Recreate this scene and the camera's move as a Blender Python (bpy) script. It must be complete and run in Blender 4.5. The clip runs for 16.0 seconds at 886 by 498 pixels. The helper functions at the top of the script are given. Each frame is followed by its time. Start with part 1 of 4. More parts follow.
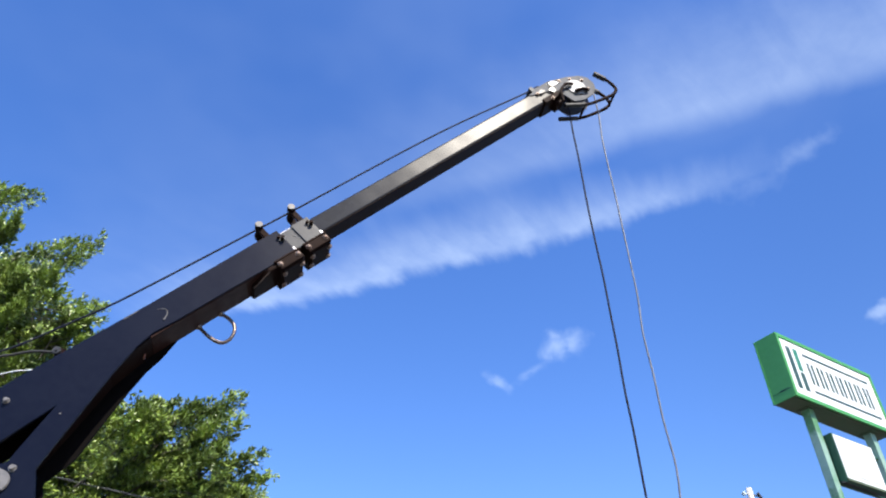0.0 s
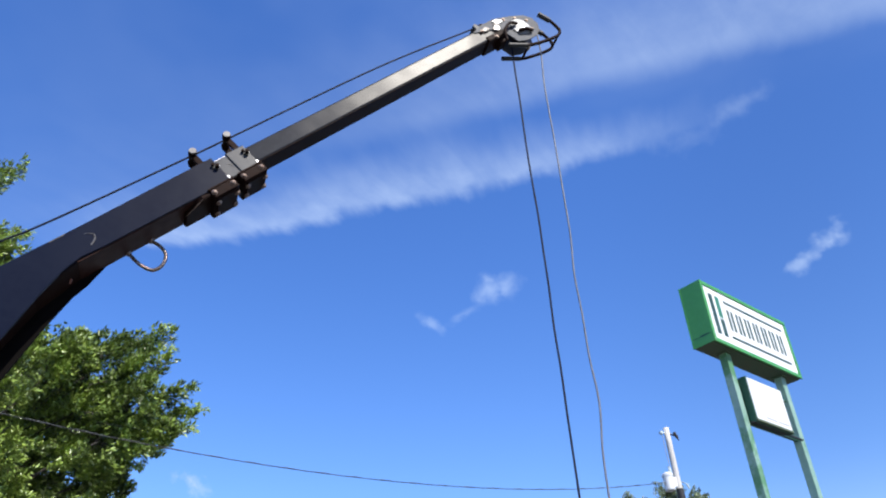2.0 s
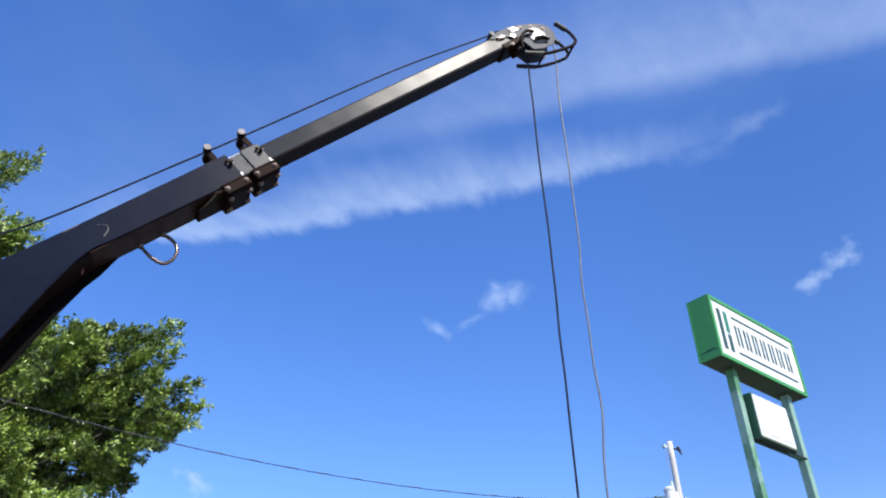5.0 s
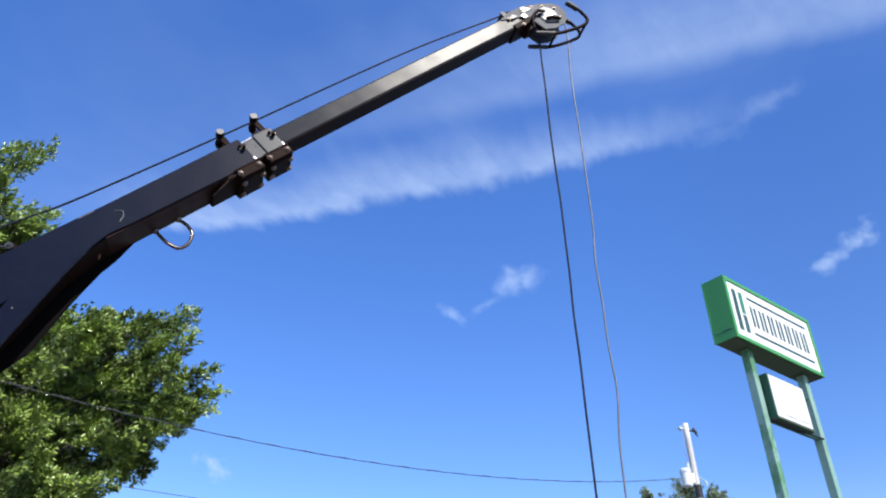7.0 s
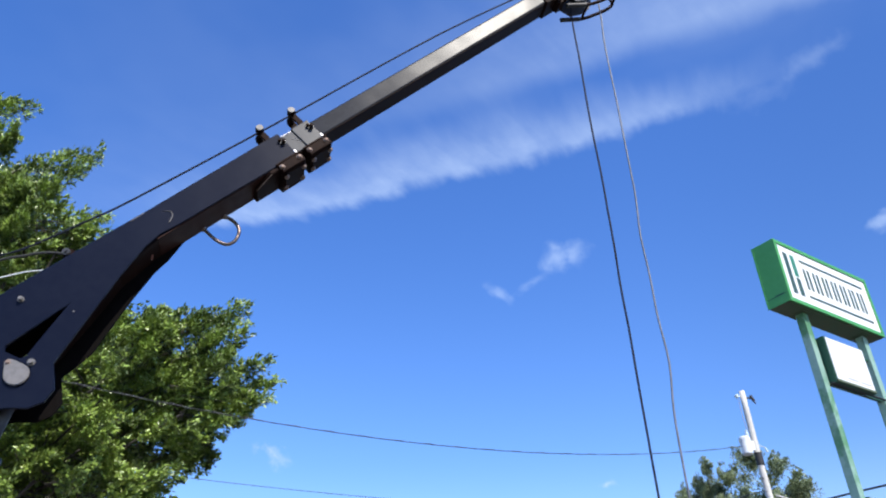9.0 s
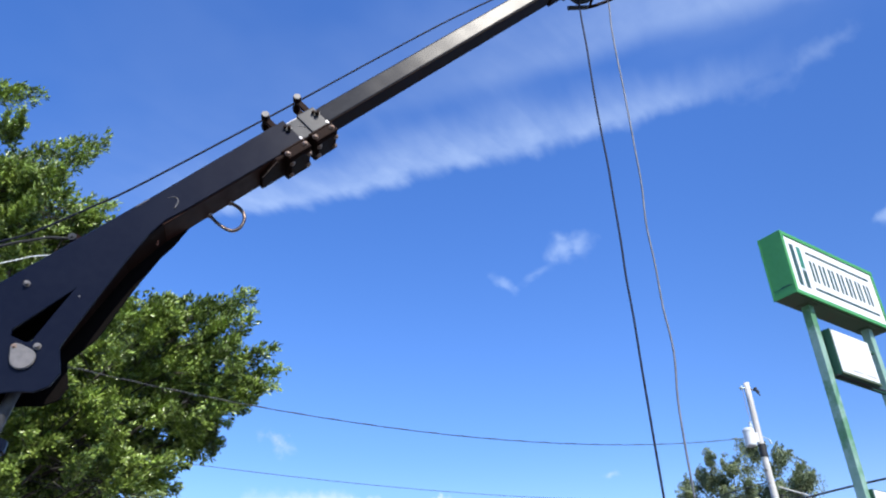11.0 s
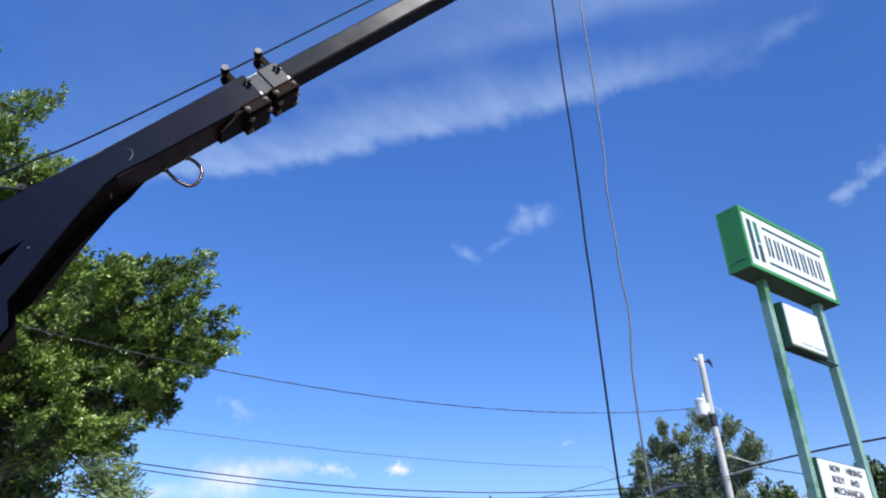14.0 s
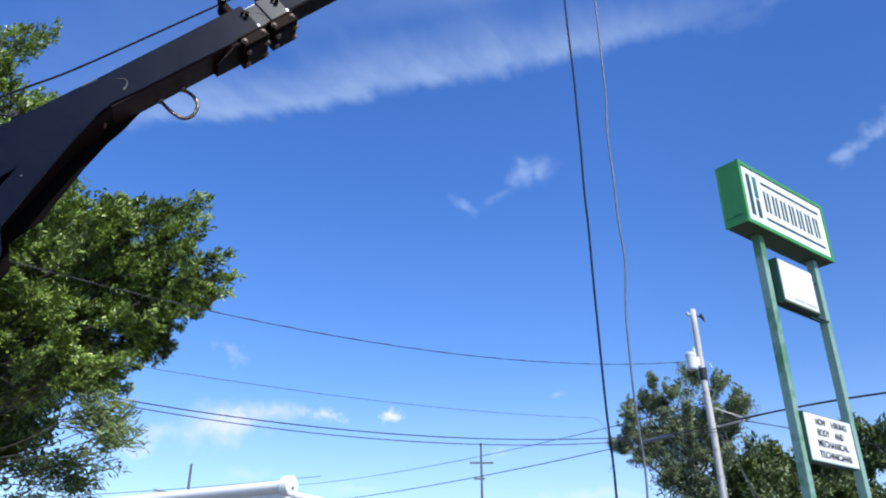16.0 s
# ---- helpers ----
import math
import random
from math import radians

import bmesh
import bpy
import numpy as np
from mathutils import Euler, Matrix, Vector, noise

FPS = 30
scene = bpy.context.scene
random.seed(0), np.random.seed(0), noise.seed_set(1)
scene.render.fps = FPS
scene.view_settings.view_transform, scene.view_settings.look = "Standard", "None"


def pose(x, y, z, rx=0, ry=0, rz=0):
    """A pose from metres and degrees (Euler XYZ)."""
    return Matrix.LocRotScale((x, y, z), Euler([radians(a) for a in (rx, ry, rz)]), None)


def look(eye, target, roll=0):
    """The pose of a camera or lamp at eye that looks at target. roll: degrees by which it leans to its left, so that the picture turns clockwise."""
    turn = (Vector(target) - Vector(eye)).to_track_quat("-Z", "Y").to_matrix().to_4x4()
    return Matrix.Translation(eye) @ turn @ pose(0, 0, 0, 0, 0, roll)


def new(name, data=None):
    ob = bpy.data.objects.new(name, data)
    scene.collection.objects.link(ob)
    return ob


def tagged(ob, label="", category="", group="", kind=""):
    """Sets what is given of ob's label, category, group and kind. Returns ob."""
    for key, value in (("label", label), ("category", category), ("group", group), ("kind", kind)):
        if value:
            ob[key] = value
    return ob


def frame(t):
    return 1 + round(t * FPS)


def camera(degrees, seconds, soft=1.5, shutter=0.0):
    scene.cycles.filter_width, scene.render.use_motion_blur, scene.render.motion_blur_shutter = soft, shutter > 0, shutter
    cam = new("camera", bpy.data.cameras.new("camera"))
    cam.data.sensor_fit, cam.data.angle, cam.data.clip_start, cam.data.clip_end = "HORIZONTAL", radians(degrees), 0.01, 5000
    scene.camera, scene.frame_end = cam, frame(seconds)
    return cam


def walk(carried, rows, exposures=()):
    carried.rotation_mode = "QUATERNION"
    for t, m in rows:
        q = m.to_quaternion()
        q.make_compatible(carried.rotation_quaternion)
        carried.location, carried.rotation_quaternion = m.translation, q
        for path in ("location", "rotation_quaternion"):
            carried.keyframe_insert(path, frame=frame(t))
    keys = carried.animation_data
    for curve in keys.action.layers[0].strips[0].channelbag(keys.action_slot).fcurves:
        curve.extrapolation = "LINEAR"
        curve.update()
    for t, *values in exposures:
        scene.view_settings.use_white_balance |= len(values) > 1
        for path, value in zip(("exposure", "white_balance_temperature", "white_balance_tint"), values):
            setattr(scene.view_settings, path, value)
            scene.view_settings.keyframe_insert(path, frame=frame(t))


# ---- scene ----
# Camera: a person stands still and sweeps the view; eye about 1.6 m above the lot.
cam = camera(59.43, 16.0, soft=2.05)
# seconds, x, y, z, pitch, roll, yaw
PATH = (
    (0, -0.008, -0.018, 1.692, 38.78, 1.55, -0.10),
    (0.5, -0.040, -0.033, 1.658, 36.60, 1.86, -0.94),
    (1, -0.026, -0.008, 1.663, 35.95, 3.11, -2.91),
    (1.5, -0.015, 0.011, 1.661, 34.79, 2.60, -4.76),
    (2, -0.010, -0.004, 1.654, 34.31, 2.75, -5.00),
    (2.5, -0.024, -0.005, 1.657, 35.29, 2.31, -4.86),
    (3, -0.033, 0.003, 1.659, 35.34, 1.40, -4.86),
    (5.5, -0.007, -0.020, 1.626, 34.56, 0.68, -5.61),
    (6, -0.010, -0.009, 1.630, 34.34, 0.94, -5.36),
    (6.5, -0.007, -0.004, 1.620, 33.77, 1.09, -5.38),
    (7, -0.009, -0.009, 1.611, 33.63, 0.71, -4.39),
    (7.5, -0.013, -0.013, 1.606, 33.78, 0.95, -2.40),
    (8, -0.013, -0.019, 1.605, 32.46, 2.05, 0.02),
    (10.5, 0.005, -0.042, 1.596, 32.22, 1.40, 0.33),
    (11, -0.006, -0.022, 1.594, 31.60, 1.22, 0.27),
    (11.5, -0.008, -0.012, 1.576, 30.88, 0.11, -0.55),
    (12, -0.001, 0.015, 1.569, 30.33, 0.85, -1.15),
    (12.5, 0.019, 0.037, 1.571, 29.04, 1.69, -3.01),
    (13, 0.023, 0.046, 1.564, 28.18, 1.60, -4.00),
    (13.5, 0.016, 0.025, 1.560, 29.26, 1.42, -3.23),
    (14, 0.011, 0.016, 1.564, 29.26, 1.42, -2.75),
    (14.5, 0.009, 0.038, 1.555, 28.75, 0.99, -3.52),
    (15, 0.011, 0.047, 1.543, 27.65, 0.81, -3.35),
    (15.5, 0.014, 0.063, 1.531, 26.66, 0.45, -3.90),
    (16, 0.013, 0.064, 1.521, 25.63, 0.26, -3.63),
)
walk(cam, [(t, pose(x, y, z, 90 + p, r, yaw)) for t, x, y, z, p, r, yaw in PATH],
     exposures=[(0.0, 0.69, 6850, 10), (0.5, 0.44, 6640, 10), (1.0, 0.45, 6620, 10), (3.0, 0.46, 6600, 10), (6.5, 0.49, 6550, 10), (11.0, 0.50, 6500, 10), (13.5, 0.22, 6300, 10), (16.0, 0.22, 6230, 10)])

EYE = 1.6
SUN = Vector((0.335, -0.575, 0.745)).normalized()

# ---- light ----
sun_data = bpy.data.lights.new("sun", "SUN")
sun_data.energy, sun_data.angle, sun_data.color = 5.0, radians(0.55), (1.0, 0.95, 0.87)
sun = new("sun", sun_data)
sun.matrix_world = look(SUN * 60, (0, 0, 0))


class Graph:
    """Short hand for shader nodes."""

    def __init__(self, tree):
        self.tree = tree
        tree.nodes.clear()

    def node(self, kind, ins=None, **props):
        n = self.tree.nodes.new(kind)
        for k, v in props.items():
            setattr(n, k, v)
        for k, v in (ins or {}).items():
            self.put(n.inputs[k], v)
        return n

    def put(self, socket, v):
        if isinstance(v, bpy.types.NodeSocket):
            self.tree.links.new(v, socket)
        else:
            socket.default_value = v

    def math(self, op, a, b=0.0, clamp=False):
        n = self.node("ShaderNodeMath", operation=op, use_clamp=clamp)
        self.put(n.inputs[0], a), self.put(n.inputs[1], b)
        return n.outputs[0]

    def vec(self, op, a, b=(0, 0, 0)):
        n = self.node("ShaderNodeVectorMath", operation=op)
        self.put(n.inputs[0], a), self.put(n.inputs[1], b)
        return n.outputs["Value"] if op in ("LENGTH", "DOT_PRODUCT") else n.outputs[0]

    def step(self, v, a, b, lo=0.0, hi=1.0):
        n = self.node("ShaderNodeMapRange", {0: v, 1: a, 2: b, 3: lo, 4: hi}, interpolation_type="SMOOTHSTEP")
        return n.outputs[0]

    def noise(self, vector, scale, detail=4.0, rough=0.55, distortion=0.0):
        n = self.node("ShaderNodeTexNoise", {"Scale": scale, "Detail": detail, "Roughness": rough, "Distortion": distortion})
        if vector is not None:
            self.put(n.inputs["Vector"], vector)
        return n.outputs["Fac"]

    def mix(self, fac, a, b):
        n = self.node("ShaderNodeMix", data_type="RGBA")
        self.put(n.inputs[0], fac), self.put(n.inputs[6], a), self.put(n.inputs[7], b)
        return n.outputs[2]

    def total(self, *terms):
        out = terms[0]
        for t in terms[1:]:
            out = self.math("ADD", out, t)
        return out

    def product(self, *terms):
        out = terms[0]
        for t in terms[1:]:
            out = self.math("MULTIPLY", out, t)
        return out


def heaven(az, el):
    a, e = radians(az), radians(el)
    return (math.sin(a) * math.cos(e), math.cos(a) * math.cos(e), math.sin(e))


# Sky: clear blue with two bands of thin high cloud and a few scraps of cumulus.
world = bpy.data.worlds.new("sky")
scene.world = world
world.use_nodes = True
g = Graph(world.node_tree)
sky = g.node("ShaderNodeTexSky", sky_type="NISHITA", sun_disc=False, sun_elevation=math.asin(SUN.z),
             sun_rotation=math.atan2(SUN.x, SUN.y), altitude=200.0, air_density=1.0, dust_density=0.45, ozone_density=2.5)
way = g.node("ShaderNodeTexCoord").outputs["Generated"]
sep = g.node("ShaderNodeSeparateXYZ", {0: way})
tone = g.node("ShaderNodeHueSaturation", {"Hue": 0.5145, "Saturation": 1.285, "Value": g.step(sep.outputs[0], 0.22, 0.55, 1.285, 1.10), "Color": sky.outputs[0]})
up = g.math("MAXIMUM", sep.outputs[2], 0.03)
X, Y = g.math("DIVIDE", sep.outputs[0], up), g.math("DIVIDE", sep.outputs[1], up)
flat = g.node("ShaderNodeCombineXYZ", {0: X, 1: Y, 2: 0.0}).outputs[0]
wide = g.noise(flat, 2.6, 3.0)
fine = g.noise(flat, 11.0, 6.0, 0.6)
along = g.math("SUBTRACT", X, g.product(Y, 0.4))
q = g.math("ADD", g.product(X, 0.4), Y)
# streaks lie across the bands, scallops along their lower edge
streak_at = g.node("ShaderNodeCombineXYZ", {0: g.total(g.product(along, 1.0), g.product(q, -0.35)), 1: g.product(q, 0.22), 2: 0.0}).outputs[0]
streak = g.noise(streak_at, 10.0, 5.0, 0.58, 0.5)
scallop = g.noise(g.node("ShaderNodeCombineXYZ", {0: along, 1: g.product(q, 0.25), 2: 3.7}).outputs[0], 6.5, 4.0, 0.6)
edge = g.total(1.336, g.step(X, 0.50, 0.85, 0.0, -0.075), g.step(X, -0.28, -0.52, 0.0, -0.07), g.product(g.math("SUBTRACT", scallop, 0.5), 0.17),
               g.product(g.math("SUBTRACT", fine, 0.5), 0.03))
depth = g.math("SUBTRACT", edge, q)
fade = g.math("DIVIDE", depth, g.step(X, -0.1, 0.65, 0.25, 0.15))
band_low = g.product(g.step(depth, -0.012, 0.05), g.step(fade, 1.0, 0.12), g.step(X, -0.78, -0.42), g.step(X, 0.74, 0.32, 0.0, 1.0),
                     g.step(streak, 0.25, 0.75, 0.72, 1.10), g.step(fine, 0.25, 0.75, 0.75, 1.15), g.step(wide, 0.25, 0.7, 0.8, 1.1), 0.31)
q2 = g.total(q, g.product(g.math("SUBTRACT", fine, 0.5), 0.035), g.product(g.math("SUBTRACT", scallop, 0.5), 0.06))
band_high = g.product(g.step(q2, 1.14, 1.06), g.step(q2, 0.72, 1.08), g.step(X, -0.25, 0.50, 0.15, 0.80), g.step(streak, 0.2, 0.8, 0.70, 1.12),
                      g.step(fine, 0.25, 0.75, 0.8, 1.1), 0.25)
veil = g.product(g.step(q, 1.30, 1.05), g.step(wide, 0.3, 0.75), g.step(X, -0.9, 0.4, 0.35, 1.0), 0.06)
tuft = g.noise(way, 30.0, 6.0, 0.62)
lint = g.noise(way, 75.0, 6.0, 0.66)
soft = g.noise(way, 48.0, 2.5, 0.5)
bend = g.node("ShaderNodeTexNoise", {"Vector": way, "Scale": 34.0, "Detail": 3.0}).outputs["Color"]
bent = g.vec("ADD", way, g.vec("MULTIPLY", g.vec("SUBTRACT", bend, (0.5, 0.5, 0.5)), (0.020, 0.020, 0.020)))


def puff(az, el, wx, wz, amount, tilt=0.0, fluff=None, ragged=2.4):
    """A scrap of cloud round a direction: wx and wz half its width and height, turned by tilt degrees."""
    a, e, t = radians(az), radians(el), radians(tilt)
    east, north = Vector((math.cos(a), -math.sin(a), 0)), Vector((-math.sin(a) * math.sin(e), -math.cos(a) * math.sin(e), math.cos(e)))
    off = g.vec("SUBTRACT", bent, heaven(az, el))
    x = g.vec("DOT_PRODUCT", off, tuple((east * math.cos(t) + north * math.sin(t)) / wx))
    z = g.vec("DOT_PRODUCT", off, tuple((north * math.cos(t) - east * math.sin(t)) / wz))
    d = g.math("SQRT", g.total(g.product(x, x), g.product(z, z)))
    body = g.total(1.0, g.product(d, -1.0), g.product(g.math("SUBTRACT", fluff or lint, 0.5), ragged))
    return g.product(g.step(body, 0.0, 1.25), g.step(d, 1.9, 0.9), amount)


puffs = [puff(*c) for c in (
    (12.2, 31.3, 0.026, 0.022, 0.22, 10, soft, 1.3), (10.7, 30.9, 0.027, 0.024, 0.30, 50, soft, 1.3), (8.3, 29.3, 0.040, 0.008, 0.13, 26, soft, 1.4), (5.5, 28.8, 0.024, 0.009, 0.20, -32, soft, 1.8),
    (35.4, 28.6, 0.036, 0.010, 0.25, 16, soft, 2.0), (37.6, 29.5, 0.030, 0.017, 0.32, 20, soft, 2.2), (34.9, 40.0, 0.060, 0.018, 0.10, 10, soft, 1.6), (30.4, 38.8, 0.06, 0.016, 0.05, 8, soft, 1.6),
    (-12.6, 12.5, 0.075, 0.036, 0.62, 14, tuft, 1.3), (-8.8, 13.5, 0.060, 0.020, 0.52, 4, tuft, 1.5), (-12.0, 12.2, 0.045, 0.030, 0.40, 10, tuft, 1.2), (-16.4, 11.6, 0.036, 0.018, 0.35, 10, tuft), (-0.2, 13.4, 0.020, 0.012, 1.0, 5),
    (-4.9, 13.4, 0.036, 0.011, 0.60, -8), (-12.0, 17.4, 0.032, 0.014, 0.24, -30), (-17.9, 10.4, 0.030, 0.010, 0.45, 4, tuft), (-10.4, 9.2, 0.035, 0.012, 0.28, 0, tuft),
    (7.9, 10.9, 0.016, 0.006, 0.25, 0), (12.3, 14.8, 0.015, 0.005, 0.22, 10), (14.0, 7.8, 0.09, 0.012, 0.35, 0, tuft), (-2.2, 8.4, 0.06, 0.010, 0.25, 0, tuft))]
cloud = g.math("MINIMUM", g.total(band_low, band_high, veil, *puffs[:8]), 0.95)
heaps = g.math("MINIMUM", g.total(*puffs[8:]), 0.95)
haze = g.mix(g.step(sep.outputs[2], 0.30, 0.04, 0.0, 0.40), tone.outputs[0], (4.0, 5.15, 6.9, 1.0))
lit = g.mix(heaps, g.mix(cloud, haze, (4.75, 5.75, 6.95, 1.0)), (6.0, 5.95, 6.75, 1.0))
back = g.node("ShaderNodeBackground", {"Color": lit, "Strength": 0.15})
g.node("ShaderNodeOutputWorld", {"Surface": back.outputs[0]})


# ---- materials ----
def material(name, base, other=None, rough=0.5, metal=0.0, grain=30.0, amount=0.5, stain=None, stain_at=(0.56, 0.72), bump=0.0,
             stain_scale=3.0, stain_rough=None, rough_vary=0.12, spec=0.5, wave=0.0):
    """A painted, metal or mineral surface: two colours mixed by a fine and a wide noise, with stains and relief."""
    m = bpy.data.materials.new(name)
    m.use_nodes = True
    g = Graph(m.node_tree)
    at = g.node("ShaderNodeTexCoord").outputs["Object"]
    a = g.noise(at, grain, 5.0, 0.6)
    b = g.noise(at, grain * 0.09, 3.0)
    both = g.math("ADD", g.product(a, 0.5), g.product(b, 0.5))
    other = other or tuple(c * 0.75 for c in base)
    col = g.mix(g.step(both, 0.5 - amount * 0.4, 0.5 + amount * 0.4), (*base, 1), (*other, 1))
    r = g.total(rough, g.product(g.math("SUBTRACT", a, 0.5), rough_vary * 2))
    if stain:
        s = g.step(g.noise(at, stain_scale, 8.0, 0.68), *stain_at)
        col = g.mix(s, col, (*stain, 1))
        if stain_rough is not None:
            r = g.total(r, g.product(s, stain_rough - rough))
    bsdf = g.node("ShaderNodeBsdfPrincipled", {"Base Color": col, "Roughness": r, "Metallic": metal, "Specular IOR Level": spec})
    if bump:
        bn = g.node("ShaderNodeBump", {"Strength": bump, "Distance": 0.01, "Height": a})
        g.put(bsdf.inputs["Normal"], bn.outputs[0])
    if wave:
        bw = g.node("ShaderNodeBump", {"Strength": wave, "Distance": 0.03, "Height": g.noise(at, 2.2, 2.0, 0.4)})
        g.put(bsdf.inputs["Normal"], bw.outputs[0])
    g.node("ShaderNodeOutputMaterial", {"Surface": bsdf.outputs[0]})
    return m


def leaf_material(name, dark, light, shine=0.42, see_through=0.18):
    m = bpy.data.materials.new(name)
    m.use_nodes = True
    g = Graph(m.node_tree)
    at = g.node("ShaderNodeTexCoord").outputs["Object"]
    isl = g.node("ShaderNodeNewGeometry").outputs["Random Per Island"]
    # Wide noise in the colour stands in for sunlit tops and shaded pockets.
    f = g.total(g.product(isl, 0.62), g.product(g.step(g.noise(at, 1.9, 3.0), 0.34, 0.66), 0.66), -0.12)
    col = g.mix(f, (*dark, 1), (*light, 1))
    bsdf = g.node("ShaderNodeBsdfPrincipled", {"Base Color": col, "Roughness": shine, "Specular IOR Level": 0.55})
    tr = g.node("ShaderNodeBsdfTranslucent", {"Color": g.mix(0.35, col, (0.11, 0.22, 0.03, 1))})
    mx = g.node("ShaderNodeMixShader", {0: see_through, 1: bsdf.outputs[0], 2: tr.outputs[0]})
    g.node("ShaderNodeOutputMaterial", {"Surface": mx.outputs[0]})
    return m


BOOM = material("black_boom_paint", (0.0032, 0.0052, 0.0150), (0.006, 0.0085, 0.019), rough=0.36, grain=24, stain=(0.02, 0.018, 0.017), stain_at=(0.66, 0.82),
                stain_scale=5.0, stain_rough=0.5, spec=0.085, rough_vary=0.02, wave=0.2)
TIPBOOM = material("worn_boom_paint", (0.019, 0.021, 0.027), (0.028, 0.030, 0.037), rough=0.275, grain=10, stain=(0.05, 0.05, 0.05), stain_at=(0.74, 0.80),
                   stain_scale=9.0, stain_rough=0.33, spec=0.036, rough_vary=0.02, wave=0.25)
MIDBOOM = material("rubbed_grey_boom_paint", (0.016, 0.0175, 0.021), (0.032, 0.034, 0.038), rough=0.38, grain=12, stain=(0.09, 0.088, 0.085), stain_at=(0.62, 0.8), bump=0.05, spec=0.3)
INNERSHADE = material("shaded_inner_steel", (0.0035, 0.003, 0.003), (0.006, 0.005, 0.005), rough=0.7, grain=30, bump=0.05, spec=0.03)
DARKROPE = material("dark_wire_rope", (0.003, 0.0045, 0.014), (0.005, 0.007, 0.019), rough=0.6, grain=160, bump=0.4, spec=0.2)
RUSTBLACK = material("rusty_black_steel", (0.011, 0.0055, 0.0045), (0.020, 0.010, 0.007), rough=0.55, grain=45, stain=(0.035, 0.018, 0.010), stain_at=(0.6, 0.76), bump=0.1, spec=0.04)
REDBROWN = material("reddish_brown_steel", (0.034, 0.013, 0.009), (0.020, 0.008, 0.006), rough=0.55, grain=18, stain=(0.05, 0.022, 0.014), bump=0.08, spec=0.1)
BOLT = material("weathered_bolt_steel", (0.17, 0.115, 0.085), (0.26, 0.19, 0.15), rough=0.5, metal=0.25, grain=90, stain=(0.16, 0.07, 0.03), bump=0.1)
STEEL = material("bright_worn_steel", (0.55, 0.55, 0.55), (0.38, 0.37, 0.36), rough=0.3, metal=0.9, grain=60, stain=(0.25, 0.2, 0.16), bump=0.05)
GREYPLATE = material("grey_scuffed_plate", (0.035, 0.038, 0.044), (0.07, 0.073, 0.08), rough=0.45, metal=0.0, grain=40, stain=(0.02, 0.02, 0.02), bump=0.08, spec=0.12)
HEADPALE = material("bright_head_plate", (0.26, 0.27, 0.28), (0.18, 0.185, 0.19), rough=0.5, metal=0.0, grain=28, stain=(0.10, 0.09, 0.085), stain_at=(0.56, 0.7), bump=0.06)
HEADGREY = material("pale_grey_head_plate", (0.055, 0.06, 0.07), (0.09, 0.095, 0.105), rough=0.55, grain=30, stain=(0.05, 0.05, 0.055), stain_at=(0.58, 0.72), bump=0.06, spec=0.12)
PALEPLATE = material("pale_scuffed_plate", (0.105, 0.10, 0.095), (0.17, 0.16, 0.155), rough=0.5, metal=0.2, grain=40, stain=(0.12, 0.10, 0.09), bump=0.08)
RUSTRING = material("rusty_ring_steel", (0.10, 0.065, 0.048), (0.22, 0.18, 0.155), rough=0.26, metal=0.75, grain=70, bump=0.2)
# Same rope as the dark one, its sun glint put into the colour.
GLINTROPE = material("glinting_wire_rope", (0.08, 0.09, 0.11), (0.17, 0.18, 0.205), rough=0.5, metal=0.3, grain=160, bump=0.4)
RUBBER = material("black_rubber", (0.015, 0.015, 0.015), rough=0.6, grain=60, bump=0.1)
ORANGE = material("worn_orange_paint", (0.50, 0.17, 0.03), (0.36, 0.11, 0.02), rough=0.5, grain=50, stain=(0.05, 0.03, 0.02), stain_at=(0.45, 0.6), bump=0.2)
GREEN = material("sign_green_paint", (0.045, 0.25, 0.055), (0.06, 0.29, 0.075), rough=0.42, grain=14, stain=(0.02, 0.07, 0.04), stain_at=(0.62, 0.8), stain_scale=2.0, bump=0.03)
DARKGREEN = material("box_green_paint", (0.010, 0.060, 0.032), (0.016, 0.085, 0.045), rough=0.5, grain=14, stain=(0.02, 0.04, 0.03), bump=0.03)
# Green stain, widened so the sign's shadow on the posts is in the colour.
POLEGREEN = material("faded_green_pole_paint", (0.18, 0.32, 0.25), (0.26, 0.40, 0.34), rough=0.5, grain=9, stain=(0.075, 0.21, 0.09), stain_at=(0.49, 0.63), stain_scale=1.1, bump=0.05)
SOFFIT = material("grimy_green_soffit", (0.055, 0.10, 0.055), (0.09, 0.12, 0.07), rough=0.7, grain=9, stain=(0.10, 0.09, 0.05), stain_at=(0.5, 0.7), bump=0.05)
PLEX = material("white_sign_plastic", (0.74, 0.75, 0.74), (0.70, 0.71, 0.70), rough=0.35, grain=6, amount=0.9)
INK = material("dark_green_lettering", (0.022, 0.060, 0.048), (0.030, 0.080, 0.060), rough=0.4, grain=20)
INKGREEN = material("bright_green_lettering", (0.020, 0.17, 0.10), (0.026, 0.20, 0.12), rough=0.4, grain=20)
BLACKINK = material("black_letter_plastic", (0.02, 0.02, 0.022), rough=0.4, grain=40)
FAINTINK = material("faint_grey_print", (0.45, 0.46, 0.46), rough=0.4, grain=40)
POLEWOOD = material("grey_weathered_pole_wood", (0.60, 0.59, 0.55), (0.42, 0.40, 0.37), rough=0.85, grain=16, amount=0.7, stain=(0.12, 0.10, 0.085), stain_at=(0.6, 0.7), bump=0.4)
FARWOOD = material("dark_pole_wood", (0.16, 0.15, 0.145), (0.10, 0.095, 0.09), rough=0.9, grain=12, bump=0.3)
